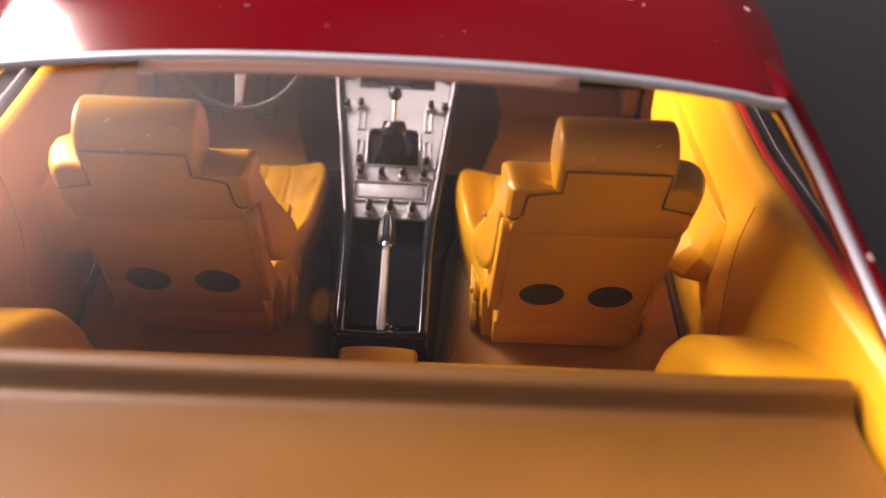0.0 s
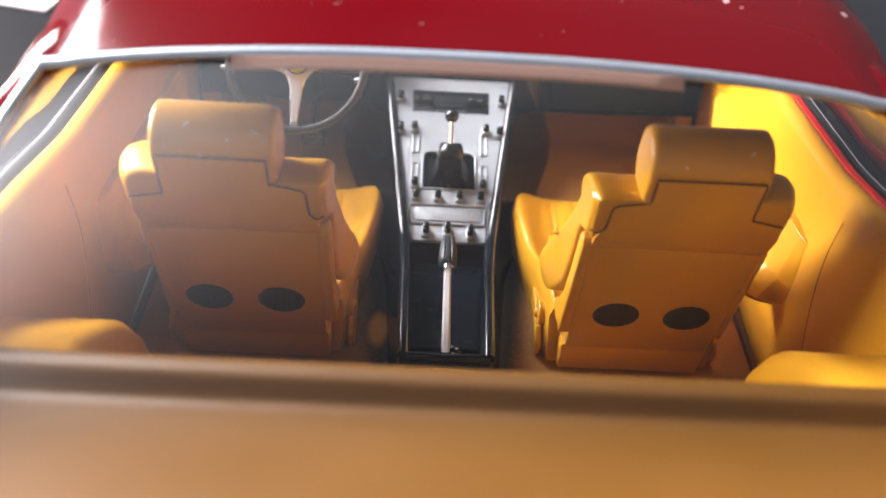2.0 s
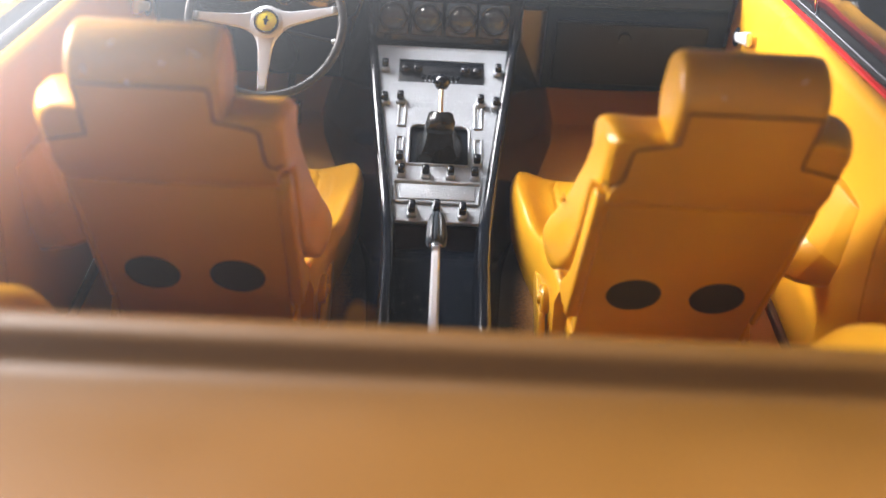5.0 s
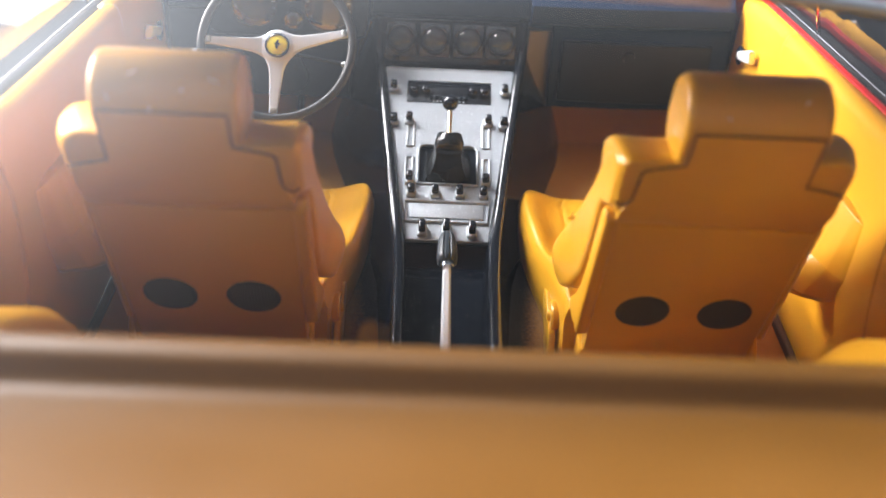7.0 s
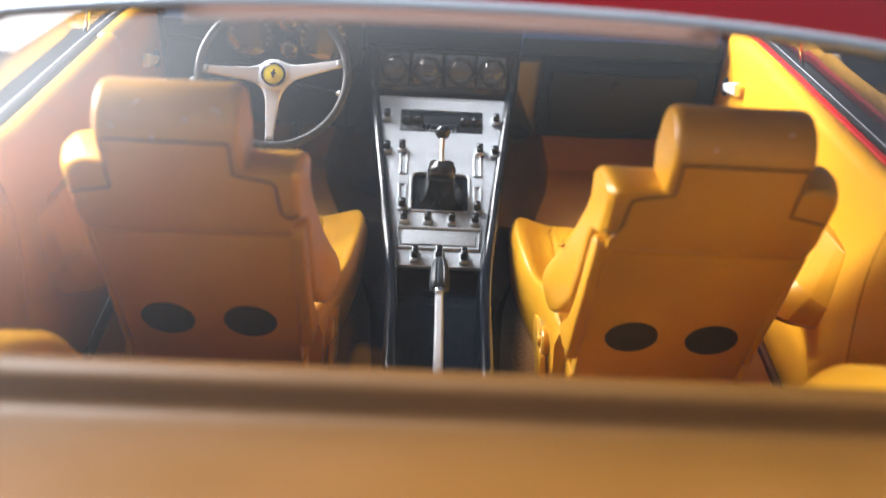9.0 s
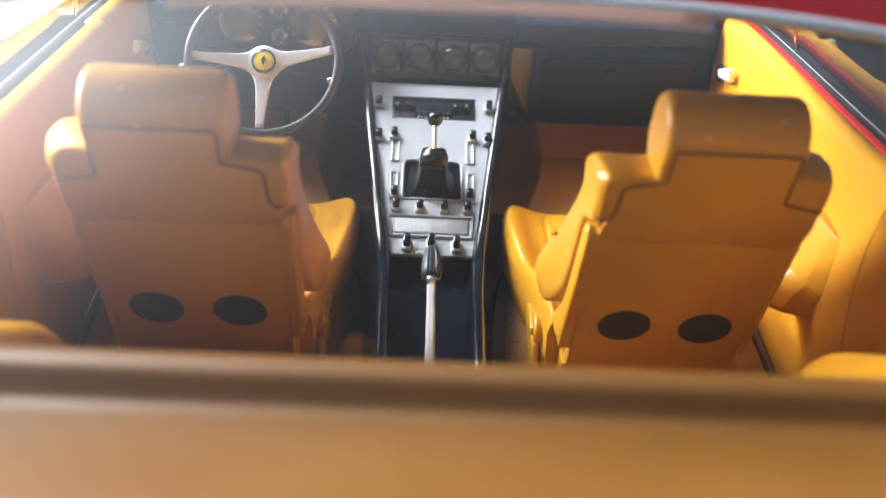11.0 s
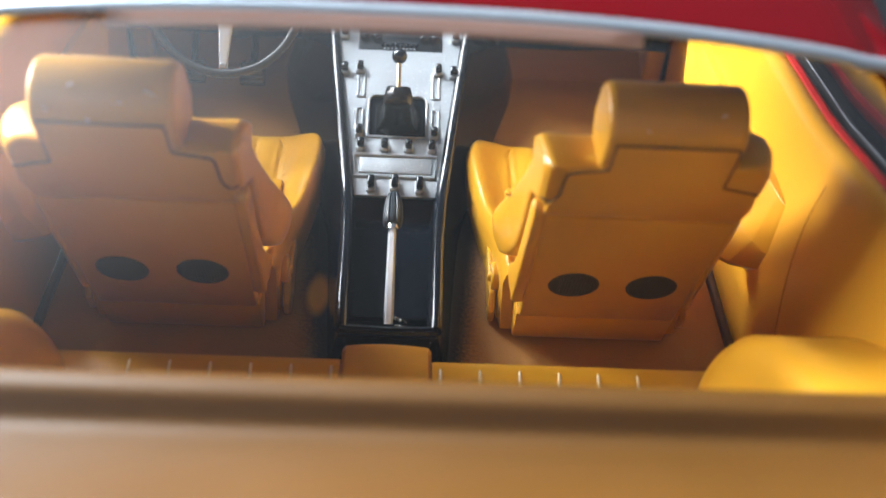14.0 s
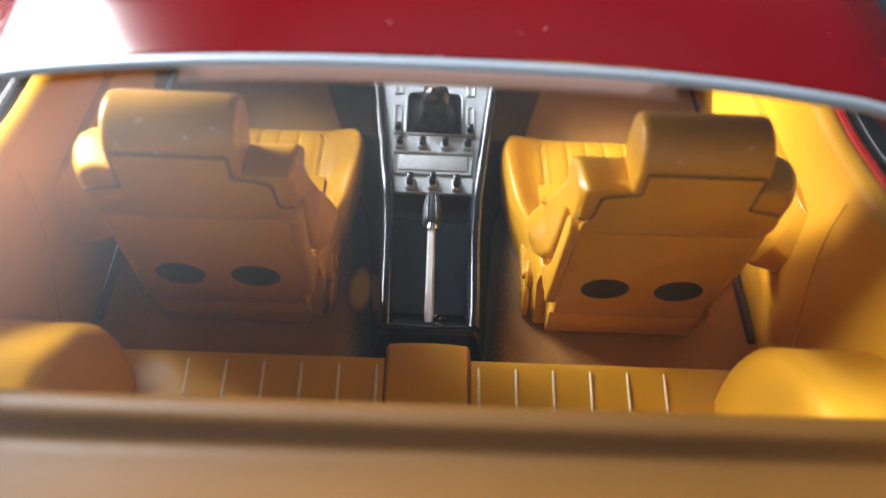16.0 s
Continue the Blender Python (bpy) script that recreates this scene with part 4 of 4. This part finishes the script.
def gear_lever():
    g = thing("gear_lever", 0, 125, 24, "black gear lever boot with brass rod and ball knob", "gear lever")
    rows = []
    for f, hw, hs, cs, h in ((0, 3.1, 2.65, 12.1, 0.15), (0.1, 2.95, 2.5, 12.1, 0.5), (0.22, 2.5, 2.15, 12.15, 1.1), (0.4, 2.2, 1.9, 12.3, 2.0), (0.6, 1.92, 1.68, 12.4, 3.0), (0.76, 1.62, 1.42, 12.5, 4.0), (0.78, 1.84, 1.62, 12.5, 4.05), (0.86, 1.82, 1.6, 12.5, 4.6), (0.94, 1.3, 1.2, 12.5, 5.3), (1, 0.6, 0.6, 12.5, 5.7)):
        ring = []
        for k in range(8):
            a = k * math.pi / 4
            c, sn = math.cos(a), math.sin(a)
            # four corners and a ridge down the middle of each side
            q = (1.26 - 0.06 * f) if k % 2 else 0.97
            # the moulded folds lean a little to and fro
            ring.append(plate_frame(hw * c * q + 0.10 * math.sin(9 * f + 2 * k), cs + hs * sn * q + 0.07 * math.sin(7 * f + 3 * k), h + 0.12 * f * math.sin(2.4 * k)))
        rows.append(ring)
    part("boot", loft(rows), BOOT, g, "", 1, 30)
    part("boot_seam", tube([plate_frame(0, 9.62, 0.3), plate_frame(0, 9.72, 0.6), plate_frame(0, 10.07, 1.1), plate_frame(0, 10.45, 2.0), plate_frame(0, 10.75, 3.0), plate_frame(0, 11.05, 4.0)], 0.12, 6), BOOT, g)
    part("rod", tube([(0, 123.2, 28.6), (0, 127.3, 31.2)], 0.28, 10), BRASS, g, "bare brass lever rod")
    part("knob", mapped(ball(1.0, 18), lambda x, y, z: (x, 127.6 + y, 31.6 + z)), BLACK, g, "gloss black ball knob")


def handbrake():
    h = thing("handbrake", 0, 92, 19, "chrome handbrake lever with black grip", "handbrake")
    part("lever", tube([(0, 91.2, 20.2), (0, 91.8, 20.8), (0, 97, 21.9), (0, 103.6, 23.3)], [0.46, 0.54, 0.5, 0.46], 6), POLISHED, h)
    part("collar", tube([(0, 103.2, 23.2), (0, 104.2, 23.45)], [0.85, 0.7], 12), CHROME, h)
    b = tube([(0, 103.9, 23.4), (0, 104.2, 23.45), (0, 104.8, 23.6), (0, 106.2, 23.93), (0, 107.4, 24.2), (0, 108.3, 24.4), (0, 108.6, 24.48)], [0.9, 1.12, 1.2, 1.15, 1.0, 0.72, 0.4], 40)
    for i, v in enumerate(b.verts):
        if i % 4 == 0:
            v.co.x *= 0.86
            v.co.z = 23.4 + (v.co.y - 103.9) * 0.236 + (v.co.z - 23.4 - (v.co.y - 103.9) * 0.236) * 0.86
    part("grip", b, GRIP, h, "ribbed black grip")
    for x, y in ((0.9, 90.6), (1.3, 91.4), (0.8, 91.8), (1.4, 90.4)):
        part("stud", mapped(ball(0.22, 8), lambda a, b, c: (x + a, y + b, 20.6 + c)), CHROME, h)


# ---- dashboard and steering wheel ----
def dashboard():
    d = thing("dashboard", 0, 150, 30, "padded matt black dashboard across the cabin", "dashboard")
    for s in (1, -1):
        prof = [(147, 22.5), (145.2, 23.2), (144.9, 28), (145.2, 34.2), (146.2, 35.0), (145.0, 35.8), (145.2, 38.2), (147.5, 39.4), (153, 39.8), (166, 38.8), (167, 30), (160, 22.5)]
        rows = [[(x, y + (0.8 if x > 36 else 0), z) for y, z in prof] for x in (14.2, 14.8, 24, 36.5, 38.4, 39.2)]
        # above the side cheek only the rolled top edge runs on to the centre
        short = [(151, 34.0), (150, 34.0), (149, 34.1), (147, 34.3)] + prof[4:10] + [(166, 34.0), (160, 34.0)]
        rows = [[(x, y, z) for y, z in short] for x in (11.0, 14.1)] + rows
        part("dash_side", loft(rows), PAD, d, "", s, 50)
    prof = [(150, 34.8), (147.4, 35.0), (146.4, 35.8), (146.4, 37.2), (147.2, 38.6), (149.5, 39.6), (156, 40.0), (166, 39.2), (166, 35)]
    part("dash_centre", loft([[(x, y, z) for y, z in prof] for x in (-11.4, -6, 0, 6, 11.4)]), PAD, d)
    g = part("glovebox", rbox(15.5, 36.5, 144.35, 145.1, 24.5, 33.6, 0.3), MATT, d, "flat black glovebox lid")
    part("lock", mapped(lathe([(0, 0.5), (0.8, 0.45), (0.9, 0)], 14), lambda x, y, z: (25 + x, 144.3 - z * 0.8, 31.6 + y)), MATT, g)
    # binnacle with two large dials
    prof = [(149, 31.6), (145.0, 32.2), (144.2, 33.0), (144.6, 40.4), (143.4, 41.0), (143.2, 42.2), (145, 43.4), (150, 43.2), (160, 40.4), (160, 32)]
    rows = []
    for x, f in ((-33.6, 0.6), (-33.0, 0.9), (-31.8, 1.0), (-13.0, 1.0), (-12.0, 0.9), (-11.5, 0.6)):
        rows.append([(x, y, 37 + (z - 37) * f) for y, z in prof])
    part("binnacle", loft(rows), MATT, d, "hooded instrument binnacle", 1, 50)
    for x, r, z0 in ((-26.9, 3.3, 37.2), (-16.9, 3.5, 37.2), (-21.7, 1.5, 39.0), (-21.7, 1.5, 35.2)):
        b = mapped(lathe([(0, 0.1), (r - 0.3, 0.1), (r - 0.25, 0.5), (r, 0.55), (r + 0.1, 0)], 28), lambda a, c, h: (x + a, 144.2 - h, z0 + c))
        dial = part("dial", b, HOOD, d, "round instrument with dark bezel and domed lens")
        part("dial_face", mapped(lathe([(0, 0.18), (r - 0.32, 0.16)], 24), lambda a, c, h: (x + a, 144.2 - h, z0 + c)), FACE, dial)
        part("lens", mapped(lathe([(0, 1.0), (r * 0.4, 0.93), (r * 0.7, 0.75), (r - 0.2, 0.4)], 24), lambda a, c, h: (x + a, 144.2 - h, z0 + c)), LENS, dial).visible_shadow = False
        for k in range(12):
            a = radians(-120 + k * 22)
            part("dial_mark", mapped(rbox(-0.07, 0.07, 0, 0.5, 0, 0.06, 0), lambda q, w, h: (x + (r - 0.9 + w) * math.sin(a) + q * math.cos(a), 144.0 - h, z0 + (r - 0.9 + w) * math.cos(a) - q * math.sin(a))), SILVER, dial)


def steering_wheel():
    c, tilt = (-21.7, 128.8, 38.0), 41.0
    w = thing("steering_wheel", *c, "three-spoke steering wheel with black rim and yellow badge", "steering wheel")
    R = Matrix.Rotation(radians(90 - tilt), 3, "X")
    def place(x, y, z):
        v = R @ Vector((x, y, z))
        return (c[0] + v.x, c[1] + v.y, c[2] + v.z)
    R_RIM = 9.3
    rim = [(R_RIM * math.cos(a), R_RIM * math.sin(a), 0) for a in [k * 2 * math.pi / 64 for k in range(64)]]
    part("rim", mapped(tube(rim, 0.55, 12, 1.0, None, True), place), RUBBER, w, "slim black rim")
    for deg in (12, 178, 270):
        a = radians(deg)
        rows = []
        for r, hw, z in ((0.4, 2.1, -0.85), (1.4, 1.65, -0.82), (2.3, 1.15, -0.78), (3.2, 0.9, -0.7), (5.5, 0.7, -0.45), (7.6, 0.56, -0.2), (8.9, 0.52, -0.05)):
            ring = []
            for u, h in ((-1, -0.12), (-0.8, 0.14), (0, 0.2), (0.8, 0.14), (1, -0.12), (0, -0.2)):
                ring.append((r * math.cos(a) - u * hw * math.sin(a), r * math.sin(a) + u * hw * math.cos(a), z + h))
            rows.append(ring)
        part("spoke", mapped(loft(rows), place), POLISHED, w, "polished metal spoke")
        part("rivet", mapped(rbox(-0.3, 0.3, -0.45, 0.45, 0, 0.3, 0.12), lambda x, y, z: place((8.4 + x) * math.cos(a) - y * math.sin(a), (8.4 + x) * math.sin(a) + y * math.cos(a), z)), SILVER, w)
    part("hub", mapped(lathe([(2.2, -1.2), (2.15, -0.75), (1.9, -0.55), (1.5, -0.5), (0, -0.5)], 28), place), POLISHED, w)
    part("badge_ring", mapped(lathe([(1.5, -0.5), (1.5, -0.2), (1.3, -0.1), (1.28, -0.3)], 28), place), BLACK, w)
    badge = part("badge", mapped(lathe([(0, -0.05), (0.9, -0.1), (1.3, -0.25)], 24), place), YELLOW, w, "round yellow enamel badge")
    b = prism([(-0.12, -0.55), (0.1, -0.55), (0.16, -0.1), (0.42, 0.05), (0.3, 0.2), (0.12, 0.16), (0.22, 0.5), (0.02, 0.62), (-0.1, 0.3), (-0.34, 0.1), (-0.2, -0.1)], 0.0, 0.05, 0)
    part("badge_mark", mapped(b, place), MATT, badge, "small dark emblem shape")
    part("column", mapped(lathe([(0, -1.1), (1.7, -1.2), (1.9, -4), (2.4, -14), (0, -14)], 20), place), MATT, w)
    for deg, ln in ((183, 9.5), (350, 8.0)):
        a = radians(deg)
        at = lambda r, z: (r * math.cos(a), r * math.sin(a), z)
        st = part("stalk", mapped(tube([at(1.8, -2.6), at(ln, -2.4)], 0.22, 8), place), MATT, w, "slim black indicator stalk")
        part("tip", mapped(tube([at(ln - 0.1, -2.4), at(ln + 0.3, -2.4), at(ln + 1.1, -2.35), at(ln + 1.4, -2.3)], [0.2, 0.4, 0.4, 0.15], 8), place), SILVER, st, "silver tip")


def pedal(x):
    p = thing("pedal", x, 143, 18, "small dark ribbed pedal in the footwell", "pedal", "pedals")
    at = lambda a, b, c: (x + a, 142.6 + 0.5 * b - 0.85 * c, 18.5 + 0.85 * b + 0.5 * c)
    part("pad", mapped(rbox(-1.8, 1.8, -1.7, 1.7, 0, 0.6, 0.25), at), BOOT, p)
    for k in range(4):
        part("tread", mapped(rbox(-1.5, 1.5, -1.35 + k * 0.75, -1.0 + k * 0.75, 0.5, 0.8, 0.08), at), RUBBER, p)
    part("arm", tube([(x, 143.2, 18.8), (x, 149, 23), (x, 157, 32)], 0.5, 8), MATT, p)


def windscreen():
    rows = []
    for k in range(9):
        q = k / 8
        rows.append([((36.5 + 2.5 * q) * u, 132 + 36 * q - 3.0 * u * u * (1 - q) - 6 * q * u * u, 64.0 - 23.5 * q - 1.5 * u * u) for u in [-1 + i / 8 for i in range(17)]])
    ob = solo("windscreen", loft(rows, False), GLASS, "clear raked windscreen pane", "car window", "structure")
    ob.visible_shadow = False


room()
shell()
rear_window()
side_panel(1, "door_right")
side_panel(-1, "door_left")
cabin_floor()
parcel_shelf()
for side in (1, -1):
    rear_seat(side)
    front_seat(side)
rear_tunnel()
console()
gear_lever()
handbrake()
dashboard()
steering_wheel()
for px in (-30.0, -21.4):
    pedal(px)
windscreen()
dust()
